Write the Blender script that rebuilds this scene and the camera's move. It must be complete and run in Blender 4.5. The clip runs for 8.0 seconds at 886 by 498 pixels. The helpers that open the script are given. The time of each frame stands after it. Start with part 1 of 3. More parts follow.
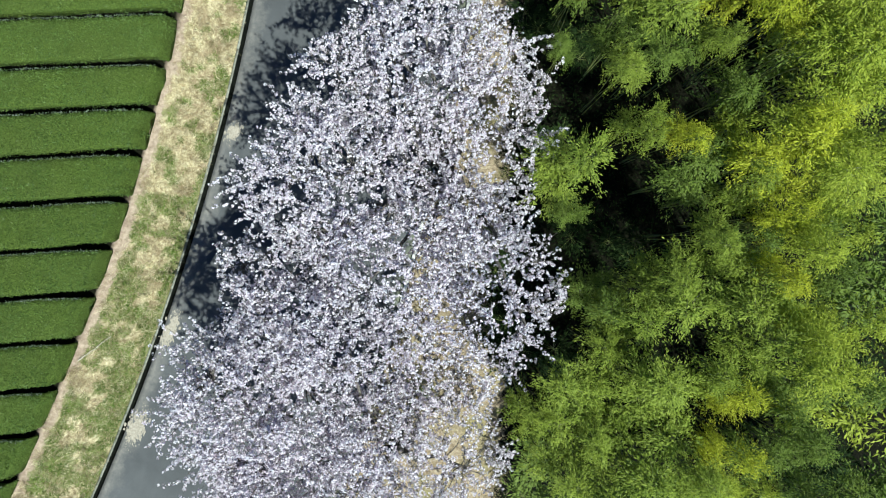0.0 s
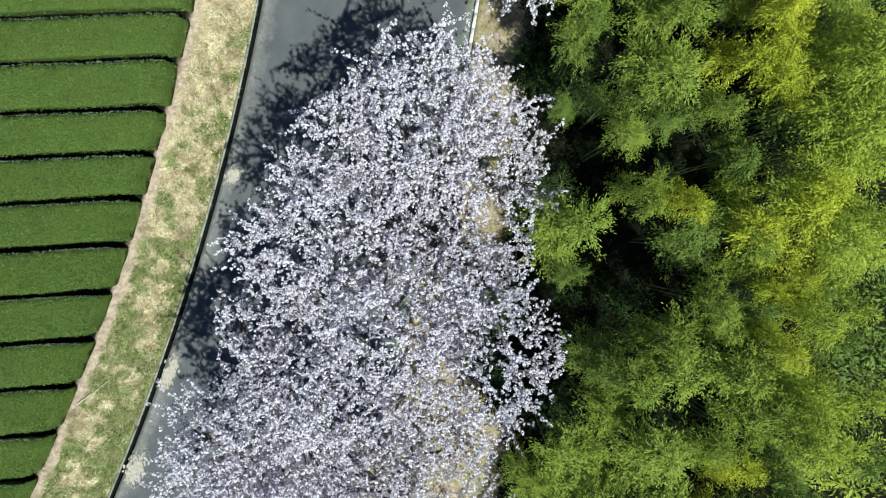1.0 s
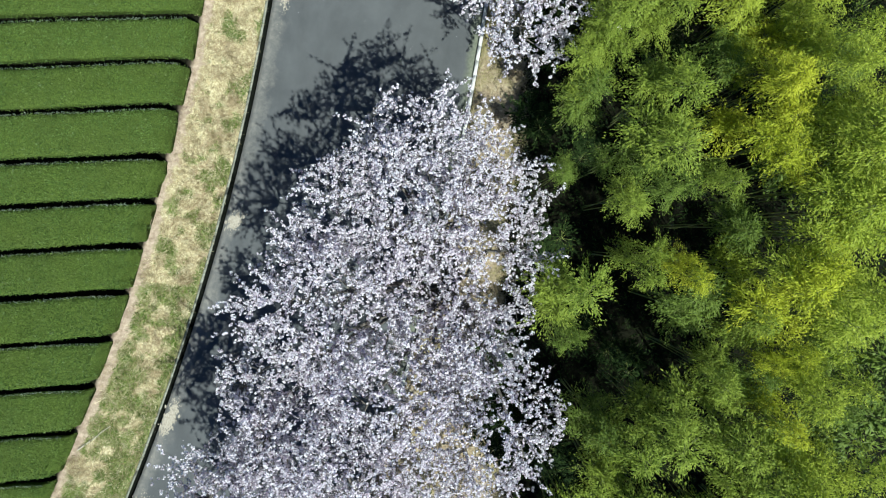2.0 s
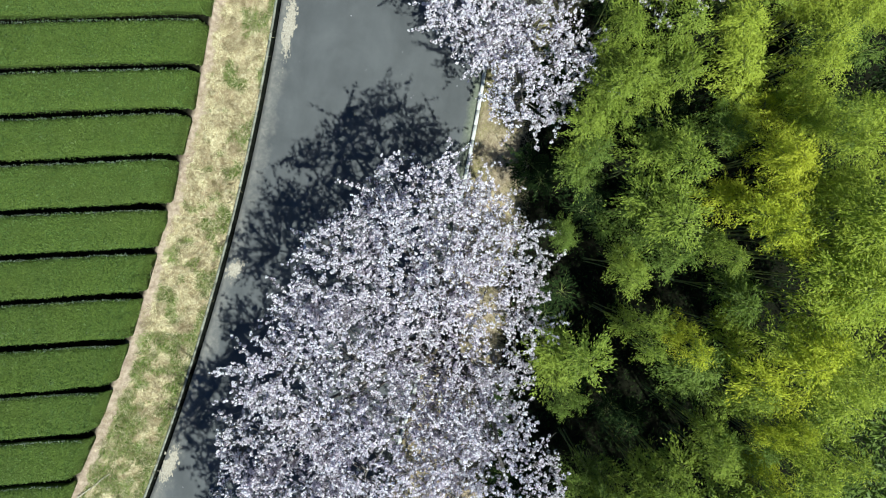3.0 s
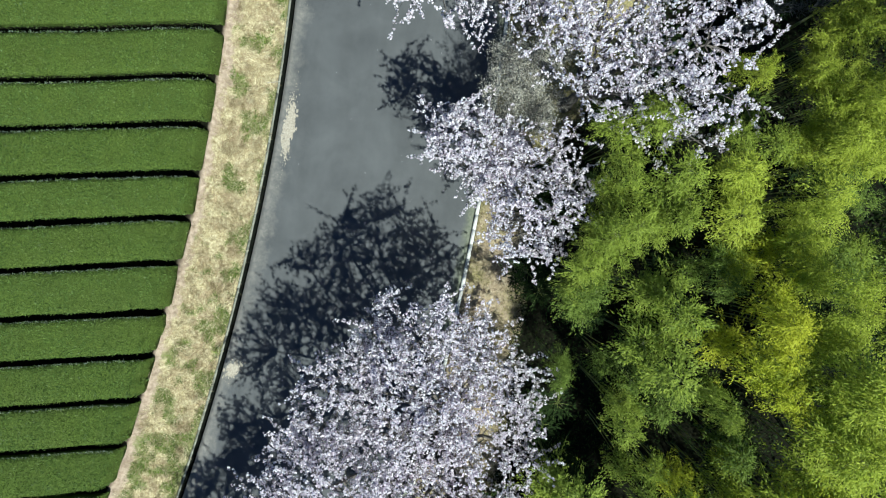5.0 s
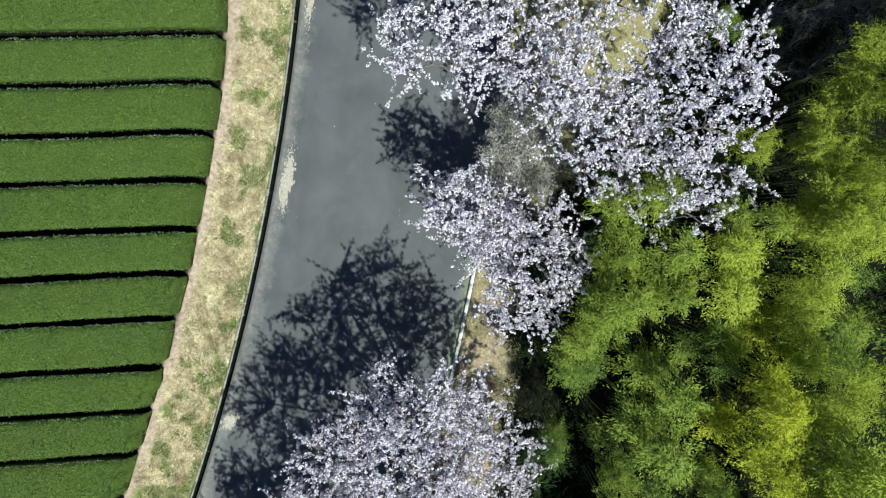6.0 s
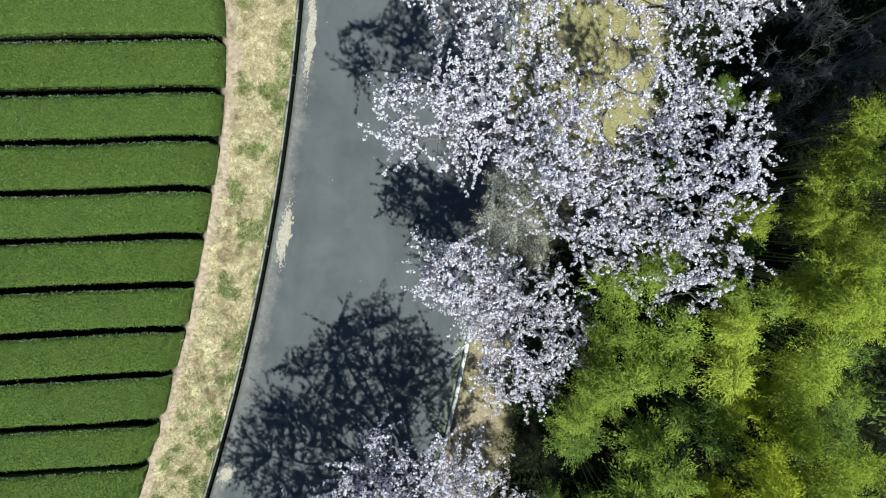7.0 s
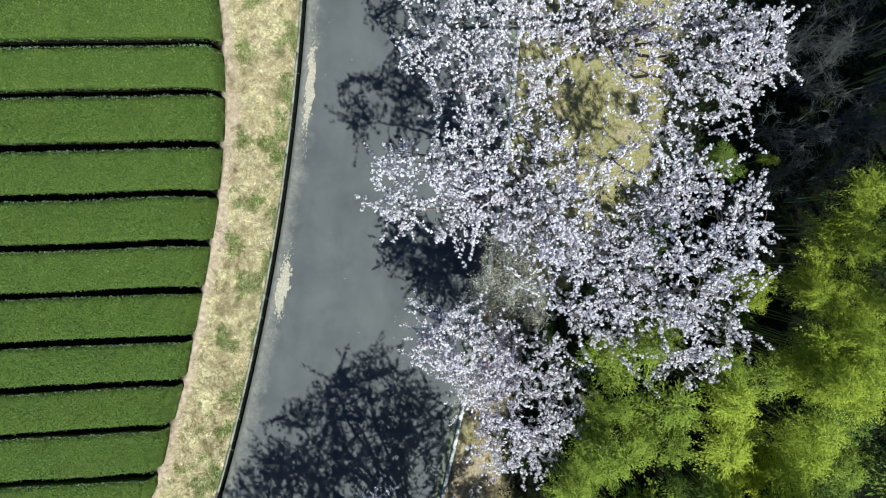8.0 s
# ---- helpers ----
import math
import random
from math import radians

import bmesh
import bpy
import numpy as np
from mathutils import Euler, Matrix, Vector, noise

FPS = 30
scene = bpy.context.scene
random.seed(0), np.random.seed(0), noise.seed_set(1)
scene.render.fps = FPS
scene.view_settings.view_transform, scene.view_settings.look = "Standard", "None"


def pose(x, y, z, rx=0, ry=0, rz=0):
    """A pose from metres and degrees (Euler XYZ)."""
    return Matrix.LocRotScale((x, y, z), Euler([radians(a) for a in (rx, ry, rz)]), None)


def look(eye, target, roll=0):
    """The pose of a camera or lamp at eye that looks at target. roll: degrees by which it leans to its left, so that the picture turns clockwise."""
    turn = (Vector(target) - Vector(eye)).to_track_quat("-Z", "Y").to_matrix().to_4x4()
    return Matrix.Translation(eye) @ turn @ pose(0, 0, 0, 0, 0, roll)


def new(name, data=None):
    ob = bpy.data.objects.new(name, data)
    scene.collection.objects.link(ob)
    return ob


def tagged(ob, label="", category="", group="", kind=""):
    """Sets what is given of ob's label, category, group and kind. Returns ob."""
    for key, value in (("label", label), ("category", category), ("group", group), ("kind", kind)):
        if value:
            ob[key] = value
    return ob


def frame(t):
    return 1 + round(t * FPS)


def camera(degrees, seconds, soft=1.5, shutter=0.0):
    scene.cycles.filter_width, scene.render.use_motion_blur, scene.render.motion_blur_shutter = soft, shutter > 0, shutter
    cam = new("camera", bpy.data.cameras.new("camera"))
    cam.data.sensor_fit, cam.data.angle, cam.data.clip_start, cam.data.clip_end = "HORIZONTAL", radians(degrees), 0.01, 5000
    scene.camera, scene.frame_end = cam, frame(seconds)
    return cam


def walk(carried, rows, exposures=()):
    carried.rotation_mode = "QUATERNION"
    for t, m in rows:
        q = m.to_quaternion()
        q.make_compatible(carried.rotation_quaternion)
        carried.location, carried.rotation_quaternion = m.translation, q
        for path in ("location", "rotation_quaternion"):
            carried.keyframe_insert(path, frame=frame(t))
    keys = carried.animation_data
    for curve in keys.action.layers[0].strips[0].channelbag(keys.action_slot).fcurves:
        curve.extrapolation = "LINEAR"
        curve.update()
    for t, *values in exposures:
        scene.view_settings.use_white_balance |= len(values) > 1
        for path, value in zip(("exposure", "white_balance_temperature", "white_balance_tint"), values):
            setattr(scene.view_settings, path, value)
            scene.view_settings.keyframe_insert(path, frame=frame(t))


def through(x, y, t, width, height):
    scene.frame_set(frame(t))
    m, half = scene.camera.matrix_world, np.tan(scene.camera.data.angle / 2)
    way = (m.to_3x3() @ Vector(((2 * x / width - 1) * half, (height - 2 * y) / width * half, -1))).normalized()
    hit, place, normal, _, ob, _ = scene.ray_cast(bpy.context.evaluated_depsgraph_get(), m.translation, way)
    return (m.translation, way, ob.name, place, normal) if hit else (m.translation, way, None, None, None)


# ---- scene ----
cam = camera(70.0, 8.0, soft=1.15)
# seconds, x, y, z, and the small turns of a camera that looks straight down
PATH = [
    (0, 1.072, -0.497, 25.683, -0.56, 0.67, 7.22),
    (0.5, 1.013, 0.480, 25.655, -0.71, 0.78, 7.42),
    (1, 0.903, 1.463, 25.640, -0.85, 0.82, 7.59),
    (1.5, 0.759, 2.454, 25.633, -0.97, 0.82, 7.74),
    (3, 0.244, 5.509, 25.626, -1.31, 0.67, 8.14),
    (3.5, 0.078, 6.562, 25.619, -1.42, 0.63, 8.27),
    (4, -0.076, 7.636, 25.608, -1.53, 0.61, 8.41),
    (4.5, -0.215, 8.728, 25.589, -1.63, 0.61, 8.55),
    (6, -0.538, 12.084, 25.493, -1.89, 0.75, 8.98),
    (6.5, -0.627, 13.205, 25.450, -1.95, 0.83, 9.12),
    (7, -0.719, 14.307, 25.402, -1.98, 0.92, 9.25),
    (7.5, -0.822, 15.373, 25.353, -1.98, 0.99, 9.37),
    (8, -0.949, 16.383, 25.305, -1.93, 1.04, 9.46),
]
walk(cam, [(t, pose(*row)) for t, *row in PATH], [(0, 0.63, 5330, -4)])

# ---- light: a clear spring noon ----
SUN_AZIMUTH, SUN_HEIGHT = -50.0, 57.0
sun_way = Vector((math.cos(radians(SUN_AZIMUTH)) * math.cos(radians(SUN_HEIGHT)),
                  math.sin(radians(SUN_AZIMUTH)) * math.cos(radians(SUN_HEIGHT)), math.sin(radians(SUN_HEIGHT))))
sun_data = bpy.data.lights.new("sun", "SUN")
sun_data.energy, sun_data.angle, sun_data.color = 5.0, radians(0.7), (1.0, 0.90, 0.745)
new("sun", sun_data).matrix_world = look(sun_way * 80, (0, 0, 0))
world = bpy.data.worlds.new("sky")
scene.world = world
world.use_nodes = True
sky = world.node_tree.nodes.new("ShaderNodeTexSky")
sky.sky_type, sky.sun_disc = "NISHITA", False
sky.air_density, sky.dust_density, sky.ozone_density = 0.34, 0.03, 4.5
sky.sun_elevation, sky.sun_rotation = radians(SUN_HEIGHT), radians(90 - SUN_AZIMUTH)
world.node_tree.links.new(sky.outputs[0], world.node_tree.nodes["Background"].inputs[0])
world.node_tree.nodes["Background"].inputs[1].default_value = 0.076


# ---- materials ----
class Nodes:
    """A short way to write a node material."""

    def __init__(self, name):
        self.material = bpy.data.materials.new(name)
        self.material.use_nodes = True
        self.tree = self.material.node_tree
        self.bsdf = self.tree.nodes["Principled BSDF"]
        self.out = self.tree.nodes["Material Output"]
        self.place = self.tree.nodes.new("ShaderNodeNewGeometry")

    def put(self, socket, value):
        if isinstance(value, bpy.types.NodeSocket):
            self.tree.links.new(value, socket)
        else:
            socket.default_value = value

    def noise(self, scale, detail=4.0, rough=0.55, warp=0.0, stretch=None):
        n = self.tree.nodes.new("ShaderNodeTexNoise")
        n.inputs["Scale"].default_value, n.inputs["Detail"].default_value = scale, detail
        n.inputs["Roughness"].default_value, n.inputs["Distortion"].default_value = rough, warp
        source = self.place.outputs["Position"]
        if stretch:
            m = self.tree.nodes.new("ShaderNodeMapping")
            m.inputs["Scale"].default_value = stretch
            self.put(m.inputs["Vector"], source)
            source = m.outputs[0]
        self.put(n.inputs["Vector"], source)
        return n.outputs["Fac"]

    def ramp(self, fac, *stops):
        n = self.tree.nodes.new("ShaderNodeValToRGB")
        ramp = n.color_ramp
        while len(ramp.elements) < len(stops):
            ramp.elements.new(0.5)
        for e, (at, value) in zip(ramp.elements, stops):
            e.position = at
            e.color = (*value, 1) if isinstance(value, tuple) else (value, value, value, 1)
        self.put(n.inputs[0], fac)
        return n.outputs[0]

    def mix(self, fac, a, b, how="MIX"):
        n = self.tree.nodes.new("ShaderNodeMix")
        n.data_type, n.blend_type = "RGBA", how
        self.put(n.inputs["Factor"], fac)
        for key, v in ((6, a), (7, b)):
            self.put(n.inputs[key], (*v, 1) if isinstance(v, tuple) else v)
        return n.outputs[2]

    def sum(self, how, a, b):
        n = self.tree.nodes.new("ShaderNodeMath")
        n.operation, n.use_clamp = how, False
        self.put(n.inputs[0], a)
        self.put(n.inputs[1], b)
        return n.outputs[0]

    def attribute(self, name):
        n = self.tree.nodes.new("ShaderNodeAttribute")
        n.attribute_name = name
        return n.outputs["Fac"]

    def island(self):
        return self.place.outputs["Random Per Island"]

    def each(self):
        return self.tree.nodes.new("ShaderNodeObjectInfo").outputs["Random"]

    def bump(self, height, strength, distance):
        n = self.tree.nodes.new("ShaderNodeBump")
        n.inputs["Strength"].default_value, n.inputs["Distance"].default_value = strength, distance
        self.put(n.inputs["Height"], height)
        self.put(self.bsdf.inputs["Normal"], n.outputs[0])

    def done(self, color, rough=0.8, gloss=0.5, through=0.0):
        self.put(self.bsdf.inputs["Base Color"], color)
        self.put(self.bsdf.inputs["Roughness"], rough)
        self.bsdf.inputs["Specular IOR Level"].default_value = gloss
        if through:
            t = self.tree.nodes.new("ShaderNodeBsdfTranslucent")
            self.put(t.inputs[0], color)
            m = self.tree.nodes.new("ShaderNodeMixShader")
            m.inputs[0].default_value = through
            self.put(m.inputs[1], self.bsdf.outputs[0])
            self.put(m.inputs[2], t.outputs[0])
            self.put(self.out.inputs[0], m.outputs[0])
        return self.material


def ground_material():
    n = Nodes("bank_and_soil")
    straw = n.ramp(n.noise(9, 6, 0.7, 0.6, (1, 1, 1)), (0.34, (0.22, 0.17, 0.09)), (0.5, (0.50, 0.43, 0.25)), (0.66, (0.80, 0.73, 0.50)))
    green = n.ramp(n.noise(14, 5, 0.7), (0.3, (0.045, 0.07, 0.016)), (0.7, (0.20, 0.24, 0.06)))
    straw = n.mix(n.ramp(n.noise(1.6, 5, 0.65, 0.7), (0.42, 0.0), (0.62, 0.75)), straw, (0.30, 0.225, 0.14))
    bank = n.mix(n.ramp(n.sum("ADD", n.attribute("sward"), n.sum("MULTIPLY", n.sum("SUBTRACT", n.noise(5, 5, 0.65), 0.5), 1.2)), (0.35, 0.0), (0.85, 0.62)), straw, green)
    soil = n.ramp(n.noise(6, 6, 0.65), (0.3, (0.27, 0.20, 0.145)), (0.7, (0.60, 0.48, 0.37)))
    litter = n.ramp(n.noise(7, 6, 0.7, 0.5), (0.3, (0.15, 0.11, 0.07)), (0.5, (0.38, 0.30, 0.20)), (0.7, (0.60, 0.51, 0.37)))
    moss = n.ramp(n.noise(11, 5, 0.7), (0.3, (0.15, 0.14, 0.05)), (0.7, (0.42, 0.38, 0.17)))
    verge = n.mix(n.ramp(n.sum("ADD", n.noise(0.7, 4, 0.6, 0.5), n.attribute("lawn")), (0.48, 0.0), (0.66, 0.8)), litter, moss)
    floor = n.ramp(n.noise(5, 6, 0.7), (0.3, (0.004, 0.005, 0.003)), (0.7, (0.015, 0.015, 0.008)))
    edge = n.sum("MULTIPLY", n.sum("SUBTRACT", n.noise(1.7, 6, 0.7), 0.5), 2.0)
    c = n.mix(n.ramp(n.sum("ADD", n.attribute("soil"), edge), (0.4, 0.0), (0.6, 1.0)), bank, soil)
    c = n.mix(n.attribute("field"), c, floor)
    c = n.mix(n.attribute("verge"), c, verge)
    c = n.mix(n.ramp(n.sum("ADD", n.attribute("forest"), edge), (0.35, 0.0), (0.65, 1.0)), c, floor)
    n.bump(n.noise(25, 5, 0.7), 0.9, 0.06)
    return n.done(c, 0.95, 0.06)


def asphalt_material():
    n = Nodes("worn_asphalt")
    base = n.ramp(n.noise(0.5, 5, 0.6, 0.4), (0.3, (0.0735, 0.0765, 0.080)), (0.7, (0.105, 0.108, 0.112)))
    grain = n.ramp(n.noise(160, 3, 0.7), (0.3, 0.80), (0.7, 1.14))
    c = n.mix(1.0, base, grain, "MULTIPLY")
    tracks = n.ramp(n.noise(1.0, 4, 0.6, 0.3, (0.7, 0.16, 1)), (0.38, 0.90), (0.62, 1.06))
    c = n.mix(1.0, c, tracks, "MULTIPLY")
    dust = n.ramp(n.noise(5, 6, 0.7, 0.6), (0.35, (0.17, 0.163, 0.152)), (0.7, (0.32, 0.295, 0.255)))
    wobble = n.sum("MULTIPLY", n.sum("SUBTRACT", n.noise(1.3, 6, 0.7), 0.5), 1.6)
    near = n.sum("ADD", n.attribute("left_rim"), wobble)
    c = n.mix(n.ramp(near, (0.36, 0.0), (0.95, 0.62)), c, dust)
    moss = n.ramp(n.noise(9, 5, 0.7), (0.3, (0.08, 0.09, 0.055)), (0.7, (0.20, 0.21, 0.155)))
    c = n.mix(n.ramp(n.sum("ADD", n.attribute("right_rim"), n.sum("MULTIPLY", wobble, 0.6)), (0.4, 0.0), (0.8, 0.8)), c, moss)
    n.bump(n.noise(180, 2, 0.6), 0.35, 0.01)
    return n.done(c, n.ramp(n.noise(3, 4), (0.3, 0.72), (0.7, 0.88)), 0.35)


def concrete_material(name, low, high, stain=0.5, gloss=0.3):
    n = Nodes(name)
    c = n.ramp(n.noise(12, 6, 0.7), (0.3, low), (0.7, high))
    dirt = n.ramp(n.noise(2.5, 5, 0.65, 0.5), (0.45, 1.0), (0.7, stain))
    c = n.mix(1.0, c, dirt, "MULTIPLY")
    n.bump(n.noise(90, 4, 0.7), 0.4, 0.01)
    return n.done(c, 0.9, gloss)


def sand_material():
    n = Nodes("dry_sand")
    c = n.ramp(n.noise(14, 6, 0.7), (0.3, (0.24, 0.21, 0.165)), (0.7, (0.50, 0.45, 0.37)))
    n.bump(n.noise(60, 4), 0.5, 0.02)
    return n.done(c, 0.95, 0.2)


def bark_material(name, low, high):
    n = Nodes(name)
    c = n.ramp(n.noise(18, 6, 0.7, 0.4, (1, 1, 0.4)), (0.3, low), (0.7, high))
    lichen = n.ramp(n.noise(5, 5, 0.6), (0.55, 0.0), (0.68, 0.6))
    c = n.mix(lichen, c, (0.30, 0.30, 0.25))
    n.bump(n.noise(30, 5, 0.7, 0.3, (1, 1, 0.3)), 0.8, 0.03)
    return n.done(c, 0.9, 0.25)


def blossom_material():
    n = Nodes("cherry_blossom")
    c = n.ramp(n.island(), (0.0, (0.61, 0.51, 0.60)), (0.3, (0.715, 0.65, 0.715)), (0.65, (0.82, 0.79, 0.84)), (1.0, (0.88, 0.86, 0.90)))
    c = n.mix(n.ramp(n.noise(0.6, 3), (0.4, 0.0), (0.7, 0.3)), c, (0.82, 0.71, 0.80))
    return n.done(c, 0.8, 0.1, 0.27)


def leaf_material(name, *tints, through=0.3, rough=0.6, gloss=0.18, patch=0.7, deep=0.42, warm=None):
    """Leaves that differ one by one, plant by plant and in patches. tints: dark, middle, light."""
    n = Nodes(name)
    dark, middle, light = tints
    c = n.ramp(n.island(), (0.0, dark), (0.5, middle), (1.0, light))
    c = n.mix(n.ramp(n.each(), (0.0, 0.0), (1.0, 0.5)), c, light)
    c = n.mix(n.ramp(n.noise(patch, 4, 0.6), (0.42, 0.0), (0.65, deep)), c, dark)
    if warm:
        c = n.mix(n.ramp(n.noise(0.55, 4, 0.6, 0.4), (0.48, 0.0), (0.66, 0.4)), c, warm)
    return n.done(c, rough, gloss, through)


def straw_material(name, dark, middle, light):
    n = Nodes(name)
    c = n.ramp(n.island(), (0.0, dark), (0.5, middle), (1.0, light))
    c = n.mix(n.ramp(n.noise(1.8, 5, 0.65, 0.6), (0.42, 0.0), (0.60, 0.8)), c, dark)
    c = n.mix(n.ramp(n.noise(2.6, 4, 0.6), (0.52, 0.0), (0.66, 0.6)), c, light)
    return n.done(c, 0.75, 0.15, 0.25)


def hedge_body_material():
    n = Nodes("tea_foliage")
    c = n.ramp(n.noise(38, 4, 0.75), (0.36, (0.020, 0.031, 0.006)), (0.5, (0.067, 0.102, 0.018)), (0.64, (0.145, 0.20, 0.037)))
    c = n.mix(n.ramp(n.noise(0.5, 4, 0.6), (0.4, 0.0), (0.65, 0.35)), c, (0.060, 0.083, 0.020))
    n.bump(n.noise(45, 4, 0.75), 0.8, 0.04)
    return n.done(c, 0.75, 0.1)


GROUND, ASPHALT, SAND = ground_material(), asphalt_material(), sand_material()
KERB = concrete_material("pale_concrete", (0.50, 0.49, 0.46), (0.72, 0.71, 0.67), 0.65)
LIP = concrete_material("weathered_concrete", (0.15, 0.155, 0.12), (0.36, 0.36, 0.30), 0.4)
CHANNEL_BLACK = concrete_material("near_black_concrete", (0.004, 0.005, 0.004), (0.012, 0.013, 0.010), 0.5, 0.02)
CHERRY_BARK = bark_material("cherry_bark", (0.065, 0.056, 0.05), (0.20, 0.178, 0.16))
GREY_BARK = bark_material("grey_bark", (0.062, 0.063, 0.064), (0.16, 0.162, 0.162))
CULM = bark_material("bamboo_culm", (0.10, 0.14, 0.03), (0.26, 0.28, 0.08))
BLOSSOM = blossom_material()
TEA_BODY = hedge_body_material()
TEA_LEAF = leaf_material("tea_leaf", (0.038, 0.068, 0.012), (0.092, 0.151, 0.029), (0.158, 0.240, 0.058), through=0.2, rough=0.5, gloss=0.3, patch=1.3, warm=(0.165, 0.20, 0.035))
YOUNG_LEAF = leaf_material("young_grey_leaf", (0.32, 0.30, 0.23), (0.56, 0.53, 0.44), (0.78, 0.75, 0.66))
SHEEN_PALE = leaf_material("sheen_sliver", (0.10, 0.13, 0.09), (0.20, 0.24, 0.18), (0.36, 0.40, 0.32), rough=0.6, gloss=0.3)
BAMBOO_GREEN = leaf_material("bamboo_leaf_green", (0.075, 0.115, 0.018), (0.135, 0.195, 0.028), (0.225, 0.30, 0.05), through=0.3, rough=0.55, gloss=0.2, warm=(0.17, 0.22, 0.03))
BAMBOO_LIME = leaf_material("bamboo_leaf_lime", (0.195, 0.255, 0.024), (0.325, 0.398, 0.036), (0.50, 0.555, 0.07), through=0.4, rough=0.55, gloss=0.2, deep=0.12, warm=(0.31, 0.36, 0.03))
BAMBOO_FRESH = leaf_material("bamboo_leaf_fresh", (0.125, 0.18, 0.021), (0.215, 0.285, 0.032), (0.35, 0.42, 0.06), through=0.34, rough=0.55, gloss=0.2, deep=0.3, warm=(0.24, 0.29, 0.03))
BAMBOO_YELLOW = leaf_material("bamboo_leaf_yellow", (0.275, 0.325, 0.019), (0.44, 0.495, 0.028), (0.62, 0.63, 0.052), through=0.4, rough=0.55, gloss=0.2, deep=0.1, warm=(0.48, 0.47, 0.03))
SHADE_LEAF = leaf_material("shade_dark_leaf", (0.006, 0.012, 0.005), (0.015, 0.027, 0.008), (0.034, 0.055, 0.014), through=0.06, rough=0.8, gloss=0.04)
STRAW = straw_material("dry_grass_blade", (0.23, 0.17, 0.09), (0.60, 0.515, 0.305), (0.90, 0.83, 0.58))
GRASS = leaf_material("green_grass_blade", (0.036, 0.07, 0.010), (0.118, 0.20, 0.026), (0.27, 0.36, 0.07), through=0.25, rough=0.6)
OLIVE = leaf_material("olive_grass_blade", (0.14, 0.13, 0.045), (0.30, 0.28, 0.10), (0.48, 0.44, 0.20), through=0.25, rough=0.7)
BLEACHED = bark_material("bleached_wood", (0.36, 0.32, 0.26), (0.60, 0.55, 0.46))
LITTER = leaf_material("withered_grass_blade", (0.16, 0.115, 0.065), (0.36, 0.28, 0.18), (0.58, 0.49, 0.35), through=0.2, rough=0.8)


# ---- mesh helpers ----
def quad_mesh(name, verts, quads, material, smooth=False):
    """A mesh from arrays of corners and of four-sided faces."""
    verts, quads = np.asarray(verts, np.float32), np.asarray(quads, np.int32)
    me = bpy.data.meshes.new(name)
    me.vertices.add(len(verts))
    me.vertices.foreach_set("co", verts.ravel())
    me.loops.add(quads.size)
    me.loops.foreach_set("vertex_index", quads.ravel())
    me.polygons.add(len(quads))
    me.polygons.foreach_set("loop_start", np.arange(0, quads.size, 4, dtype=np.int32))
    if smooth:
        me.polygons.foreach_set("use_smooth", np.ones(len(quads), bool))
    me.materials.append(material)
    me.update(calc_edges=True)
    return me


def unit(v):
    return v / np.maximum(np.linalg.norm(v, axis=-1, keepdims=True), 1e-9)


def leaf_quads(at, way, face, length, width, wide=0.45):
    """Lance-shaped leaves: base, two shoulders, tip. way: along the leaf; face: roughly its normal."""
    way = unit(way)
    side = unit(np.cross(way, face))
    length, width = np.asarray(length)[:, None], np.asarray(width)[:, None]
    mid = at + way * length * wide
    verts = np.stack([at, mid + side * width / 2, at + way * length, mid - side * width / 2], 1).reshape(-1, 3)
    return verts, np.arange(len(verts), dtype=np.int32).reshape(-1, 4)


def tubes(lines, radii, sides):
    """Round tubes along many polylines. lines: arrays of points; radii: an array for each."""
    verts, quads, at = [], [], 0
    turn = np.linspace(0, 2 * np.pi, sides, endpoint=False)
    for line, radius in zip(lines, radii):
        line = np.asarray(line, float)
        way = unit(np.gradient(line, axis=0))
        up = np.where(np.abs(way[:, 2:3]) > 0.9, np.array([[1.0, 0, 0]]), np.array([[0, 0, 1.0]]))
        a = unit(np.cross(way, up))
        b = np.cross(way, a)
        ring = line[:, None] + (a[:, None] * np.cos(turn)[None, :, None] + b[:, None] * np.sin(turn)[None, :, None]) * np.asarray(radius)[:, None, None]
        n = len(line)
        k = np.arange(n - 1)[:, None] * sides + at
        i = np.arange(sides)[None]
        j = (i + 1) % sides
        quads.append(np.stack([k + i, k + j, k + sides + j, k + sides + i], -1).reshape(-1, 4))
        verts.append(ring.reshape(-1, 3))
        at += n * sides
    return np.concatenate(verts), np.concatenate(quads)


def curve3(a, b, c, d, n):
    t = np.linspace(0, 1, n)[:, None]
    return a * (1 - t) ** 3 + 3 * b * t * (1 - t) ** 2 + 3 * c * t * t * (1 - t) + d * t ** 3


def part(name, me, parent, label="", kind=""):
    ob = new(name, me)
    ob.parent = parent
    return tagged(ob, label, "", "", kind)


def thing(name, at, label, category, group="", kind=""):
    ob = new(name)
    ob.location = at
    return tagged(ob, label, category, group, kind)


def wave(x, y, seed=0.0, scale=1.0):
    return noise.noise((x * scale, y * scale, seed))


# ---- the lie of the land: the road bends gently round to the west ----
def clamp_bend(y, middle):
    """Half a bend squared, straight on outside the near stretch."""
    d = y - middle
    lim = 34.0
    return d * d if abs(d) < lim else lim * lim + 2 * lim * (abs(d) - lim)


def left_edge(y):
    return -7.87 - 0.00525 * clamp_bend(y, 15.5)


def right_edge(y):
    return 0.62 - 0.0042 * clamp_bend(y, 14.5)


def tea_edge(y):
    return -10.17 - (0.0061 if y < 15.5 else 0.0175) * clamp_bend(y, 15.5)


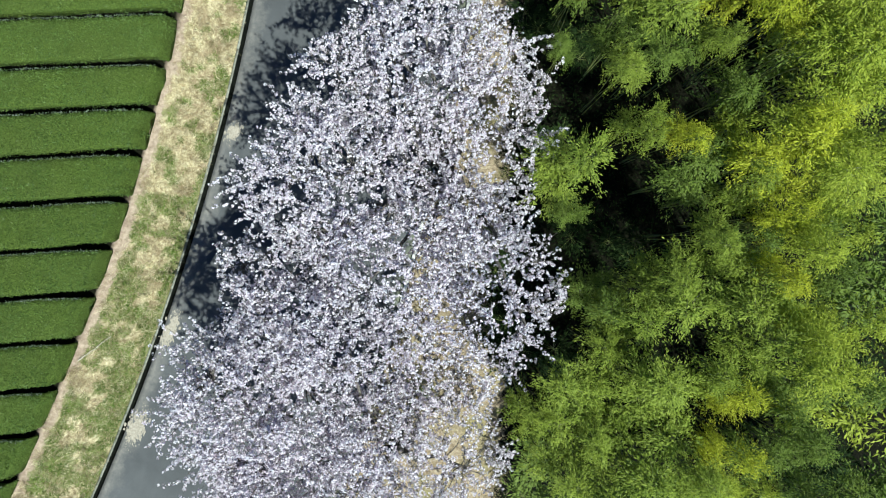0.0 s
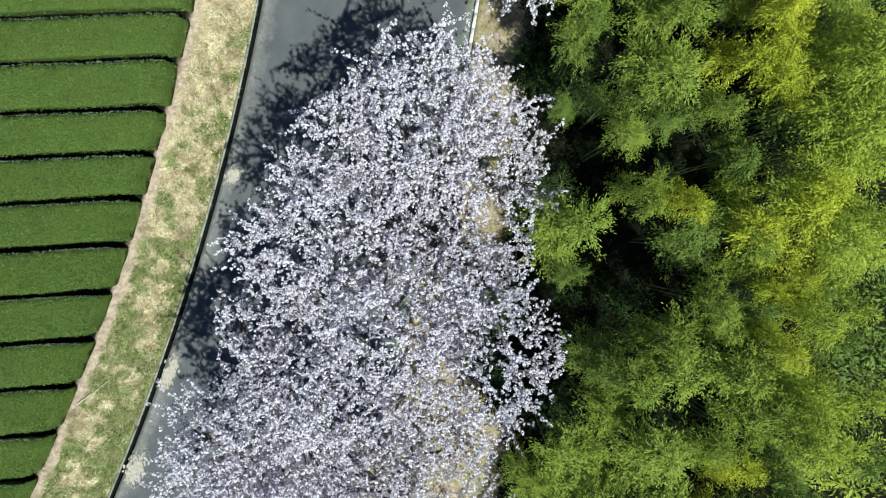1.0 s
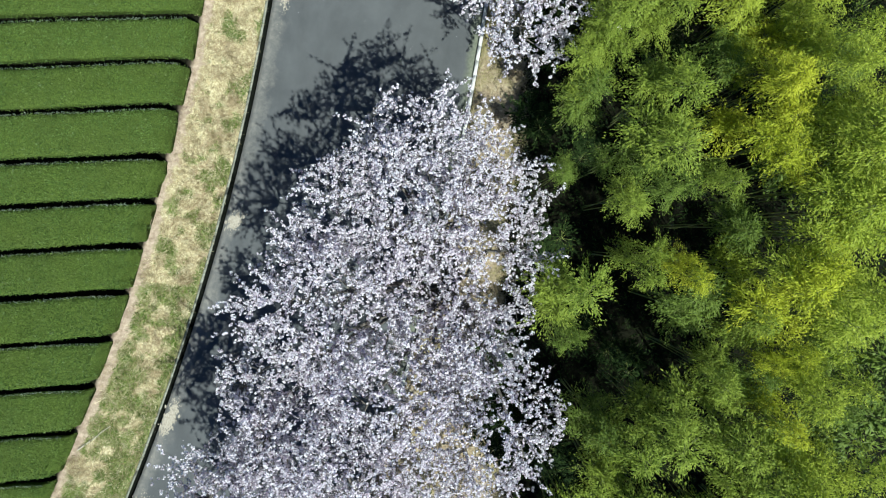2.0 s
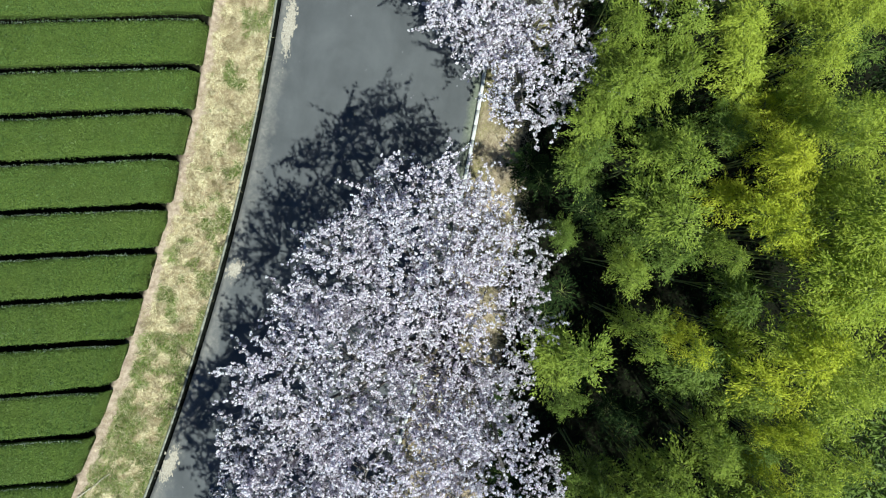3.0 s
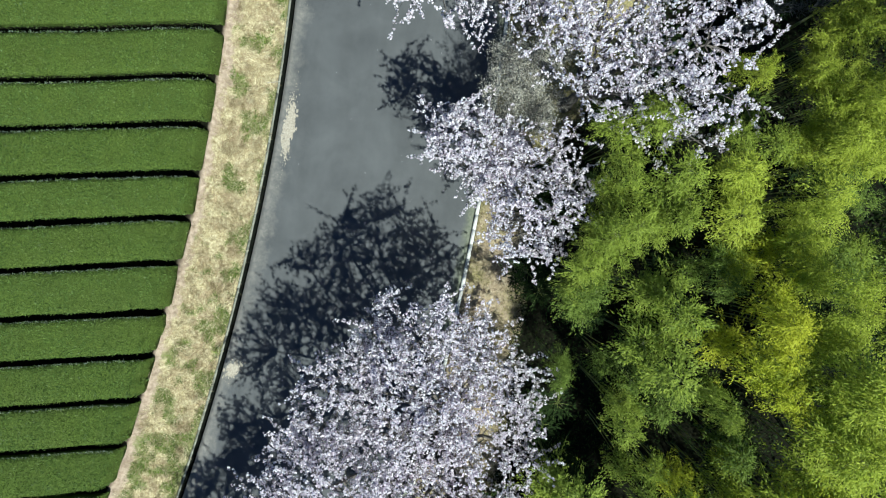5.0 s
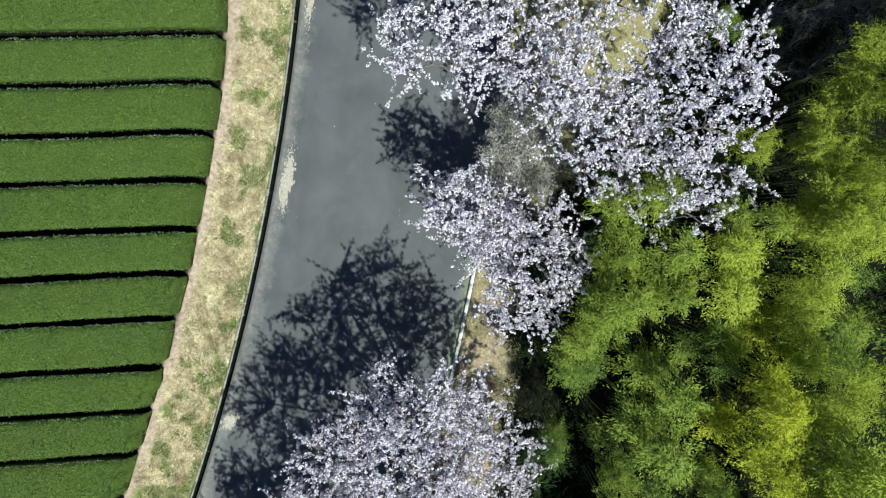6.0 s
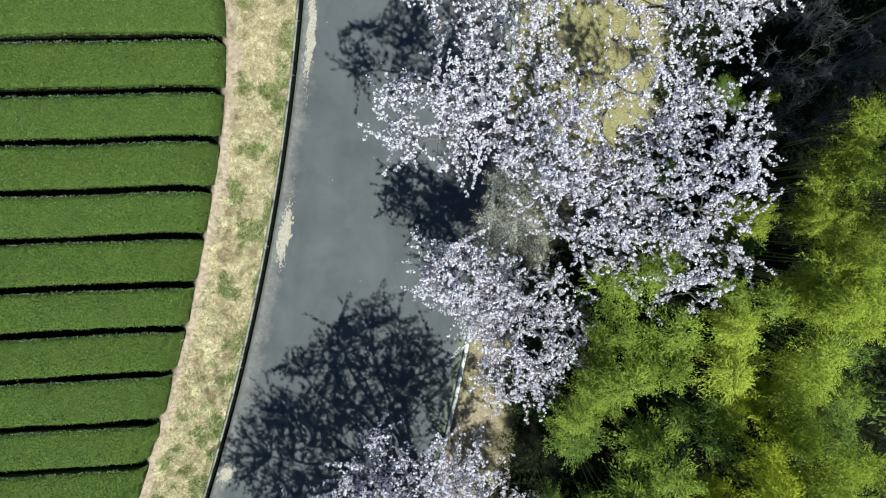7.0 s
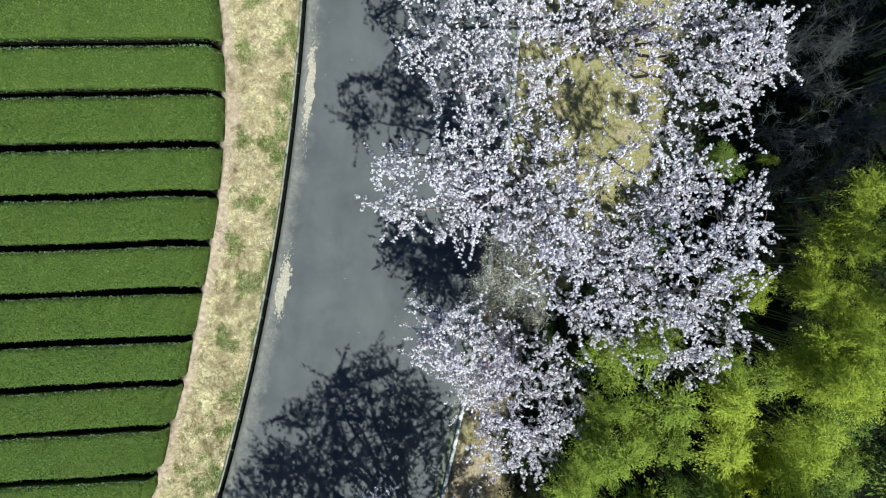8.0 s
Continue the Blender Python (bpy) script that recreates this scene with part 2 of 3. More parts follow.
def ramp01(x, a, b):
    t = min(1.0, max(0.0, (x - a) / (b - a)))
    return t * t * (3 - 2 * t)


def forest_edge(y):
    """Where the grove begins, east of the road."""
    base = 2.5 + 0.06 * min(20.0, max(0.0, -y))
    return base + 0.9 * ramp01(-y, 3.5, 6.5) + 3.6 * ramp01(y, 12.0, 19.0) + 0.5 * wave(0, y, 3.0, 0.4)


FIELD = 0.72
FIELD_RISE = 0.105


def land(x, y):
    """The ground's height away from the road."""
    s, r = x - left_edge(y), x - right_edge(y)
    if s < 0:
        z = 0.06 + (FIELD - 0.06) * ramp01(-s, 0.1, 2.5) + FIELD_RISE * min(36.0, max(0.0, tea_edge(y) - x))
        return z + (0.05 * wave(x, y, 1.0, 1.6) + 0.02 * wave(x, y, 2.0, 5.0)) * ramp01(-s, 0.2, 0.6) * (1 - ramp01(-s, 60, 200))
    return 0.06 + 0.35 * ramp01(r, 0.3, 5.0) + 0.06 * wave(x, y, 4.0, 0.9) * ramp01(r, 0.3, 1.0)


def steps(*stretches):
    """Even steps through stretches of (from, to, step)."""
    out = []
    for a, b, d in stretches:
        out += list(np.arange(a, b - 1e-6, d))
    return out + [stretches[-1][1]]


def lushness(x, y):
    """0 to 1: how green the grass of the bank is, most of all beside the gutter and to the south."""
    g = 0.8 * wave(x, y, 11.0, 0.9) + 0.75 * wave(x, y, 12.0, 2.3) + 0.28 * ramp01(x - left_edge(y), -1.1, -0.2) + 0.36 * ramp01(4 - y, 0, 8)
    return ramp01(g, 0.09, 0.36)


def build_ground():
    rows = [-900, -400, -150, -70, -40] + steps((-25, 35, 0.3)) + [50, 80, 150, 400, 900]
    columns = [("s", v) for v in [-900, -400, -150, -60, -30, -20, -14, -10, -7, -5, -4] + steps((-3.4, -0.22, 0.16))]
    columns += [("pit", -0.2), ("pit_r", 0.16)]
    columns += [("r", v) for v in steps((0.18, 6.0, 0.2), (6.0, 24.0, 0.6)) + [30, 45, 80, 200, 500, 900]]
    verts, soil, verge, forest, lawn, field, sward = [], [], [], [], [], [], []
    for y in rows:
        for kind, v in columns:
            base = left_edge(y) if kind in ("s", "pit") else right_edge(y)
            x = base + v
            z = -0.85 if kind.startswith("pit") else land(x, y)
            verts.append((x, y, z))
            soil.append(ramp01(tea_edge(y) + 0.78 + 0.35 * wave(x * 0.5, y, 27.0, 0.9) - x, 0.0, 0.9) if kind == "s" else 0.0)
            verge.append(1.0 if kind in ("r", "pit_r") else 0.0)
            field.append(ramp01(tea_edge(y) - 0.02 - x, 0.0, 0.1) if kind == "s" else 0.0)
            sward.append(lushness(x, y) if kind == "s" and x > tea_edge(y) else 0.0)
            lawn.append(0.22 * ramp01(y, 9.0, 13.0))
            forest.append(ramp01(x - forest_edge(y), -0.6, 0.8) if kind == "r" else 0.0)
    n = len(columns)
    k = np.arange(len(rows) - 1)[:, None] * n + np.arange(n - 1)[None]
    quads = np.stack([k, k + 1, k + n + 1, k + n], -1).reshape(-1, 4)
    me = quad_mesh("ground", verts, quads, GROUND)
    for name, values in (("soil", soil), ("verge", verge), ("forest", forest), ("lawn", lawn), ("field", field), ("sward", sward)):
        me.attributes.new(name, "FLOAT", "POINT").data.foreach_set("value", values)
    tagged(new("ground", me), "straw-coloured grass bank and bare soil, grove floor and row gaps coloured near-black for shade", "ground", kind="structure")


def build_road():
    rows = [-900, -400, -150, -70, -40] + steps((-25, 35, 0.5)) + [50, 80, 150, 400, 900]
    across = [0.0, 0.02, 0.05, 0.08, 0.12, 0.18, 0.3, 0.45, 0.6, 0.75, 0.86, 0.92, 0.96, 0.98, 1.0]
    verts, left, right = [], [], []
    for y in rows:
        a, b = left_edge(y) + 0.065, right_edge(y)
        verts += [(a, y, -0.8)] + [(a + (b - a) * t, y, 0.035 * math.sin(math.pi * t)) for t in across] + [(b, y, -0.8)]
        width = b - a
        left += [1.0] + [1 - min(1.0, t * width / 1.1) for t in across] + [0.0]
        right += [0.0] + [1 - min(1.0, (1 - t) * width / 0.7) for t in across] + [1.0]
    n = len(across) + 2
    k = np.arange(len(rows) - 1)[:, None] * n + np.arange(n - 1)[None]
    me = quad_mesh("road", verts, np.stack([k, k + 1, k + n + 1, k + n], -1).reshape(-1, 4), ASPHALT)
    me.attributes.new("left_rim", "FLOAT", "POINT").data.foreach_set("value", left)
    me.attributes.new("right_rim", "FLOAT", "POINT").data.foreach_set("value", right)
    tagged(new("road", me), "worn grey asphalt lane with dusty pale edges", "road", kind="structure")


def strip(name, curve, profile, material, rows, parent=None, closed=True):
    """A bar of that cross-section (offset from the curve, height) along the road."""
    verts = [(curve(y) + dx, y, z) for y in rows for dx, z in profile]
    n = len(profile)
    quads = []
    for i in range(len(rows) - 1):
        for j in range(n if closed else n - 1):
            a, b = i * n + j, i * n + (j + 1) % n
            quads.append((a, b, b + n, a + n))
    if closed and n == 4:
        last = (len(rows) - 1) * n
        quads += [(3, 2, 1, 0), (last, last + 1, last + 2, last + 3)]
    me = quad_mesh(name, verts, quads, material)
    ob = new(name, me)
    ob.parent = parent
    return ob


def build_gutter():
    gutter = thing("gutter", (0, 0, 0), "narrow dark open drain with a weathered concrete lip beside the bank", "gutter", kind="structure")
    rows = steps((-26, 36, 0.5))
    strip("channel", left_edge, [(-0.092, -0.62), (-0.092, 0.05), (-0.088, 0.05), (-0.088, -0.60), (0.058, -0.60), (0.058, -0.02), (0.062, -0.02), (0.062, -0.62)], CHANNEL_BLACK, rows, gutter)
    rnd = random.Random(5)
    y = -25.8
    while y < 35:
        end = y + 2.0
        dx, dz = rnd.uniform(-0.008, 0.008), rnd.uniform(-0.012, 0.012)
        seg = steps((y + 0.006, end - 0.006, 0.497))
        strip("lip_slab", left_edge, [(-0.175 + dx, -0.3), (-0.175 + dx, 0.085 + dz), (-0.10 + dx, 0.085 + dz), (-0.10 + dx, -0.3)], LIP, seg, gutter)
        y = end


def build_kerb():
    kerb = thing("kerb", (0, 0, 0), "pale sun-bleached concrete kerb along the asphalt", "kerb", kind="structure")
    rnd = random.Random(6)
    y = -20.0
    while y < 34:
        end = y + 0.6
        dx, dz = rnd.uniform(-0.005, 0.005), rnd.uniform(-0.006, 0.006)
        strip("kerb_stone", right_edge, [(0.005 + dx, -0.3), (0.02 + dx, 0.115 + dz), (0.15 + dx, 0.115 + dz), (0.165 + dx, -0.3)], KERB, [y + 0.002, y + 0.3, end - 0.002], kerb)
        y = end


def sand_patch(x, y, half_w, half_l, seed):
    """A thin, broken drift of pale sand: many ragged flakes thinning out from a middle line."""
    rnd = random.Random(seed * 31)
    bm = bmesh.new()
    for i in range(int(420 * half_l)):
        v = rnd.gauss(0, half_l * 0.5)
        u = rnd.gauss(0, half_w * 0.7) + 0.16 * noise.noise((v * 1.3, seed, 0))
        size = rnd.uniform(0.010, 0.055) * (1.3 - min(1.0, abs(v) / half_l))
        z = rnd.uniform(0.003, 0.007)
        spin, long = rnd.uniform(0, 6.28), rnd.uniform(1.0, 2.6)
        at = left_edge(y + v) - left_edge(y) + u
        ring = []
        for j in range(9):
            a = 2 * math.pi * j / 9
            r = size * rnd.uniform(0.55, 1.25)
            ring.append(bm.verts.new((at + r * math.cos(a + spin), v + r * long * math.sin(a + spin), z)))
        bm.faces.new(ring)
    me = bpy.data.meshes.new("sand_drift")
    bm.to_mesh(me)
    bm.free()
    me.materials.append(SAND)
    ob = new("sand_drift", me)
    t = (x - left_edge(y)) / (right_edge(y) - left_edge(y))
    ob.location = (x, y, 0.035 * math.sin(math.pi * t) + 0.006)
    tagged(ob, "pale dry sand drifted along the asphalt edge", "sand", "sand drifts beside the gutter", "stuff")


# ---- the tea field ----
ROW_SLOPE = 0.205
ROW_STEP = 1.869
ROW_TIPS = (-11.80, -9.91, -8.03, -6.06, -4.16, -2.25, -0.34, 1.52, 3.32, 5.08, 7.02, 8.83, 10.58, 12.48, 14.31, 16.22, 18.07, 20.02, 21.84)


def row_tip(k):
    """Where the gap south of row k meets the field path."""
    last = len(ROW_TIPS) - 1
    return ROW_TIPS[min(max(k, 0), last)] + ROW_STEP * (min(k, 0) + max(k - last, 0))



def tea_hedge(k):
    """One clipped row of tea bushes, from a field path out to the west."""
    rnd = np.random.default_rng(100 + k)
    tip_y, next_y = row_tip(k), row_tip(k + 1)
    mid = (tip_y + next_y) / 2
    end_x = tea_edge(mid)
    half = (next_y - tip_y) / 2 - 0.14
    top = 0.88
    length = end_x + 19.0
    us = np.concatenate([[0, 0.04, 0.1, 0.18, 0.27], np.arange(0.4, length + 0.1, 0.35), np.arange(length + 1, length + 26, 1.2)])
    profile = [(-0.80, 0.0), (-0.90, 0.34), (-0.975, 0.58), (-0.965, 0.725), (-0.80, 0.765), (-0.4, 0.775), (0.0, 0.785),
               (0.4, 0.775), (0.72, 0.772), (0.90, 0.728), (0.985, 0.60), (0.90, 0.34), (0.80, 0.0)]
    root = thing("tea_hedge", (end_x, mid, FIELD - 0.03), "long clipped row of dark green tea bushes in the field", "tea hedge", "parallel rows of tea")

    def surface(u, v):
        """u: metres from the end; v: across, -1 to 1."""
        x = -u
        rag = 0.035 * wave(end_x - u, v * 0.3 + k, 2.0, 2.2) * (1 if v > 0 else -1)
        skew = ramp01(0.6 - u, 0, 0.6) * 0.03 * v * v
        y = half * v + rag - ROW_SLOPE * u + 0.04 * wave(u * 0.3, k * 1.3, 6.0) - 0.05 * ramp01(1.2 - u, 0, 1.2)
        lean = (tea_edge(mid + half * v) - end_x) + 0.10 * wave(k * 3.1, v, 9.0, 2.6) + 0.05 * wave(k * 2.3, v, 10.0, 7.0)
        return x + lean * ramp01(2.0 - u, 0, 2.0) - skew, y

    verts = []
    for u in us:
        fall = 1.0 - 0.85 * (1 - min(1.0, u / 0.26)) ** 2
        for v, z in profile:
            x, y = surface(u, v)
            verts.append((x, y, z * fall * top / 0.785 + FIELD_RISE * u + 0.025 * wave(end_x + x, mid + y, 8.0, 3.0) * (z > 0.2)))
    n = len(profile)
    kk = np.arange(len(us) - 1)[:, None] * n + np.arange(n - 1)[None]
    quads = np.stack([kk, kk + 1, kk + n + 1, kk + n], -1).reshape(-1, 4)
    caps = [(0, 12, 11, 1), (1, 11, 10, 2), (2, 10, 9, 3), (3, 9, 8, 4), (4, 8, 7, 5), (5, 7, 6, 6)]
    quads = np.concatenate([quads, np.array(caps[:5])])
    part("foliage_body", quad_mesh("tea_body", verts, quads, TEA_BODY, True), root)
    # small upright leaves over the top, the flanks and the end
    count = int(length * 2 * half * 600)
    u = rnd.uniform(0.0, length, count)
    u[: count // 25] = rnd.uniform(0.0, 0.35, count // 25)
    v = rnd.uniform(-0.99, 0.99, count)
    zs = np.interp(v, [p[0] for p in profile[3:10]], [p[1] for p in profile[3:10]]) * top / 0.785
    zs = zs * (1.0 - 0.85 * (1 - np.clip(u / 0.26, 0, 1)) ** 2) + rnd.uniform(-0.01, 0.035, count)
    # the sunny flank is leafy too, the shaded one bare
    flank = rnd.uniform(0, 1, count) < 0.10
    v[flank] = -rnd.uniform(0.95, 1.0, flank.sum())
    zs[flank] = rnd.uniform(0.30, 0.80, flank.sum())
    at = np.array([(*surface(a, b), c + FIELD_RISE * a) for a, b, c in zip(u, v, zs)])
    way = rnd.normal(0, 1, (count, 3)) * (1, 1, 0.5) + (0, 0, 0.9)
    face = np.array([0, 0, 0.35]) + rnd.normal(0, 0.8, (count, 3))
    verts, quads = leaf_quads(at, way, face, rnd.uniform(0.045, 0.085, count), rnd.uniform(0.026, 0.044, count))
    part("leaf_cover", quad_mesh("leaf_cover", verts, quads, TEA_LEAF), root, kind="stuff")
    # sky sheen along the shaded shoulder, modelled as pale slivers
    count = 330
    u = rnd.uniform(0.15, length, count)
    v = rnd.normal(0.945, 0.022, count)
    at = np.array([(*surface(a, b), top * 0.955 - 0.12 * max(0.0, b - 0.95) + FIELD_RISE * a) for a, b in zip(u, v)])
    way = rnd.normal(0, 0.7, (count, 3)) + (0, 0.8, 0.5)
    face = np.array([0, 0, 1.0]) + rnd.normal(0, 0.3, (count, 3))
    verts, quads = leaf_quads(at, way, face, rnd.uniform(0.05, 0.10, count), rnd.uniform(0.012, 0.022, count))
    part("clipped_fringe", quad_mesh("clipped_fringe", verts, quads, SHEEN_PALE), root, "pale grey-green slivers standing in for leaf sheen", "stuff")


# ---- grasses ----
def blades(name, points, material, low, high, flat, label, rnd, wide=0.014):
    count = len(points)
    a = np.array([7.0 * wave(p[0], p[1], 23.0, 1.1) for p in points]) + rnd.normal(0, 1.0, count)
    way = np.stack([np.cos(a), np.sin(a), rnd.uniform(flat[0], flat[1], count)], 1)
    face = np.array([0, 0, 1.0]) + rnd.normal(0, 0.5, (count, 3))
    verts, quads = leaf_quads(points, way, face, rnd.uniform(low, high, count), rnd.uniform(0.6, 1.4, count) * wide, 0.35)
    tagged(new(name, quad_mesh(name, verts, quads, material)), label, "grass", kind="stuff")


def scatter(rnd, count, y0, y1, from_x, to_x, keep):
    out = []
    while len(out) < count:
        y = rnd.uniform(y0, y1)
        a, b = from_x(y), to_x(y)
        x = a + (b - a) * rnd.uniform()
        if keep(x, y, rnd):
            out.append((x, y, land(x, y)))
    return np.array(out)


def build_grass():
    rnd = np.random.default_rng(21)
    west, east = lambda y: tea_edge(y) + 0.1, lambda y: left_edge(y) - 0.24
    # the dry grass stands in tussocks, each leaning its own way, over a thin mat
    crowns = scatter(rnd, 1500, -15, 29, west, east, lambda x, y, r: (x - tea_edge(y) > 0.45 + 0.45 * wave(x, y, 17.0, 0.8) or r.uniform() < 0.2) and r.uniform() > 0.62 * lushness(x, y))
    crowns[:, 0] -= 0.14
    spots = np.repeat(crowns, 32, 0)
    spots[:, :2] += rnd.normal(0, 0.075, (len(spots), 2))
    lean = np.repeat(rnd.normal(0, 0.7, (len(crowns), 2)), 32, 0)
    out = spots[:, :2] - np.repeat(crowns[:, :2], 32, 0)
    n = len(spots)
    way = np.concatenate([out * 7 + lean + rnd.normal(0, 0.35, (n, 2)), rnd.uniform(0.15, 0.9, (n, 1))], 1)
    face = np.array([0, 0, 1.0]) + rnd.normal(0, 0.5, (n, 3))
    verts, quads = leaf_quads(spots, way, face, rnd.uniform(0.12, 0.38, n), rnd.uniform(0.008, 0.017, n), 0.35)
    tagged(new("dry_tussocks", quad_mesh("dry_tussocks", verts, quads, STRAW)), "bleached dry grass tussocks leaning over on the bank", "grass", kind="stuff")
    dry = scatter(rnd, 17000, -15, 29, west, east, lambda x, y, r: (x - tea_edge(y) > 0.40 + 0.4 * wave(x, y, 17.0, 0.8) or r.uniform() < 0.10) and r.uniform() > 0.65 * lushness(x, y))
    blades("dry_grass", dry, STRAW, 0.10, 0.34, (0.0, 0.5), "matted straw-coloured dry grass on the bank", rnd, 0.016)
    fresh = scatter(rnd, 24000, -15, 29, west, east, lambda x, y, r: x - tea_edge(y) > 0.45 and r.uniform() < lushness(x, y) ** 1.3)
    blades("green_grass", fresh, GRASS, 0.09, 0.27, (0.2, 1.2), "fresh green grass tufts among straw on the bank", rnd)
    start, stop = lambda y: right_edge(y) + 0.2, lambda y: forest_edge(y) + 0.6
    old = scatter(rnd, 22000, -14, 29, start, stop, lambda x, y, r: r.uniform() > 0.75 * ramp01(y, 12.5, 15))
    blades("withered_grass", old, LITTER, 0.06, 0.22, (0.0, 0.5), "withered brown grass and litter on the verge", rnd)
    moss = scatter(rnd, 18000, -14, 29, start, stop, lambda x, y, r: r.uniform() < ramp01(wave(x, y, 15.0, 0.6) + 0.45 * ramp01(y, 12.5, 15), 0.0, 0.35))
    blades("verge_grass", moss, OLIVE, 0.05, 0.15, (0.2, 1.0), "short olive green grass on the verge", rnd)


# ---- cherry trees ----
PUFF = 6


def cherry_tree(base, lobes, label, seed, thick=1.0, limbs_per_lobe=3, twigs=23.5):
    """lobes: (x, y, half width, half depth, top height) of the crown's masses;
    two more numbers, where given: how thick the twigs stand and what share of them is in flower."""
    rnd = np.random.default_rng(seed)
    bx, by = base
    ground = land(bx, by)
    root = thing("cherry_tree", (bx, by, ground - 0.05), label, "tree", "flowering cherry trees beside the road")
    origin = np.array([bx, by, ground - 0.05])
    aim = np.mean([lobe[:2] for lobe in lobes], axis=0) - np.array(base)
    fork = np.array([aim[0] * 0.12, aim[1] * 0.12, 1.5])
    trunk = curve3(np.zeros(3), np.array([0, 0, 0.6]), fork - (0.1 * aim[0] / 4, 0.1 * aim[1] / 4, 0.5), fork, 9)
    trunk[1:-1, :2] += rnd.normal(0, 0.03, (7, 2))
    flare = np.array([1.7, 1.3, 1.1, 1.05, 1.0, 0.98, 0.97, 0.85, 0.3]) * 0.21 * thick
    stock = part("trunk", quad_mesh("trunk", *tubes([trunk], [flare], 12), CHERRY_BARK, True), root)
    limb_pts, limb_rad, branch_lines, branch_r, twig_lines, twig_r = [], [], [], [], [], []
    flowers = []
    for cx, cy, rx, ry, top, dense, bloom in [(*lobe, 1.0, 1.0)[:7] if len(lobe) == 5 else lobe for lobe in lobes]:
        centre = np.array([cx, cy, 0]) - (bx, by, 0)
        area = math.pi * rx * ry
        # limbs fan out into the mass
        lines = []
        spin = rnd.uniform(0, 2 * math.pi)
        for i in range(limbs_per_lobe):
            a = spin + 2 * math.pi * i / limbs_per_lobe + rnd.uniform(-0.3, 0.3)
            reach = rnd.uniform(0.40, 0.68)
            end = centre + np.array([rx * reach * math.cos(a), ry * reach * math.sin(a), top - ground - rnd.uniform(1.1, 1.9)])
            rise = np.array([0, 0, 0.40 * end[2]])
            line = curve3(fork, fork + rise * 0.5 + (end - fork) * (0.15, 0.15, 0.1), end - (end - fork) * (0.35, 0.35, 0.12) + (0, 0, 0.2), end, 14)
            line[2:-1] += rnd.normal(0, 0.04, (11, 3))
            along = np.linspace(0, 1, 14)[:, None]
            line += (np.sin(math.pi * along) * np.sin(rnd.uniform(5, 9) * along + rnd.uniform(0, 6.28))) * rnd.normal(0, 0.22, 3)
            r = np.linspace(0.115, 0.03, 14) * thick * rnd.uniform(0.8, 1.1)
            part("limb", quad_mesh("limb", *tubes([line], [r], 8), CHERRY_BARK, True), stock)
            lines.append(line[4:])
        spine = np.concatenate(lines)
        # the crown's surface, uneven, with its twig tips
        count = int(area * twigs * dense)
        a, q = rnd.uniform(0, 2 * np.pi, count), np.sqrt(rnd.uniform(0, 1, count))
        ragged = np.array([1 + 0.22 * noise.noise((1.7 * math.cos(v), 1.7 * math.sin(v), seed + cx)) + 0.16 * noise.noise((4 * math.cos(v), 4 * math.sin(v), seed + cy)) for v in a])
        q = q * ragged
        px, py = rx * q * np.cos(a), ry * q * np.sin(a)
        lumps = np.array([noise.noise((u * 0.8, v * 0.8, seed * 1.7)) for u, v in zip(px + cx, py + cy)])
        pz = top - ground - 1.0 * q ** 2.2 + 0.5 * lumps - rnd.exponential(0.65, count)
        tips = centre + np.stack([px, py, pz], 1)
        tips[:, 2] = np.maximum(tips[:, 2], 1.6)
        is_branch = rnd.uniform(0, 1, count) < 0.14
        nodes = [spine]
        for tip in tips[is_branch]:
            cost = np.linalg.norm(spine - tip, axis=1) + 0.6 * np.maximum(0, spine[:, 2] - tip[2] + 0.3)
            start = spine[np.argmin(cost)]
            d = tip - start
            line = curve3(start, start + d * (0.35, 0.35, 0.15), tip - d * (0.3, 0.3, 0.25), tip, 8)
            line[1:-1] += rnd.normal(0, 0.035, (6, 3))
            branch_lines.append(line)
            branch_r.append(np.linspace(0.026, 0.006, 8))
            nodes.append(line[2:])
            if rnd.uniform() < bloom:
                flowers.append(line[3:])
        nodes = np.concatenate(nodes)
        from_centre = np.linalg.norm((nodes - centre)[:, :2] / (rx, ry), axis=1)
        for tip, own in zip(tips[~is_branch], q[~is_branch]):
            cost = np.linalg.norm(nodes - tip, axis=1) + 1.2 * np.maximum(0, from_centre - own + 0.06) * rx + 0.5 * np.maximum(0, nodes[:, 2] - tip[2])
            start = nodes[np.argmin(cost)]
            d = tip - start
            reach = np.linalg.norm(d)
            if reach > 2.2:
                start, d = tip - d * (2.2 / reach), d * (2.2 / reach)
            shoot = 0.08 if own < 0.82 else rnd.choice((0.05, 0.15, 0.55, 1.0), p=(0.5, 0.22, 0.17, 0.11))
            line = curve3(start, start + d * (0.4, 0.4, 0.25), tip - d * (0.3, 0.3, 0.35), tip + unit(d) * shoot, 5)
            line[1:-1] += rnd.normal(0, 0.025, (3, 3))
            twig_lines.append(line[::2])
            twig_r.append(np.linspace(0.010, 0.004, 3))
            if rnd.uniform() < bloom:
                flowers.append(line[1:] if rnd.uniform() < 0.8 else line[3:])
    part("crown_wood", quad_mesh("crown_wood", *tubes(branch_lines + twig_lines, branch_r + twig_r, 3), CHERRY_BARK), root, kind="stuff")
    spots = []
    for line in flowers:
        seg = np.linalg.norm(np.diff(line, axis=0), axis=1)
        run = np.concatenate([[0], np.cumsum(seg)])
        at = np.arange(rnd.uniform(0, 0.08), run[-1] + 0.02, 0.070)
        at = at[rnd.uniform(0, 1, len(at)) < 0.86]
        spots.append(np.stack([np.interp(at, run, line[:, i]) for i in range(3)], 1))
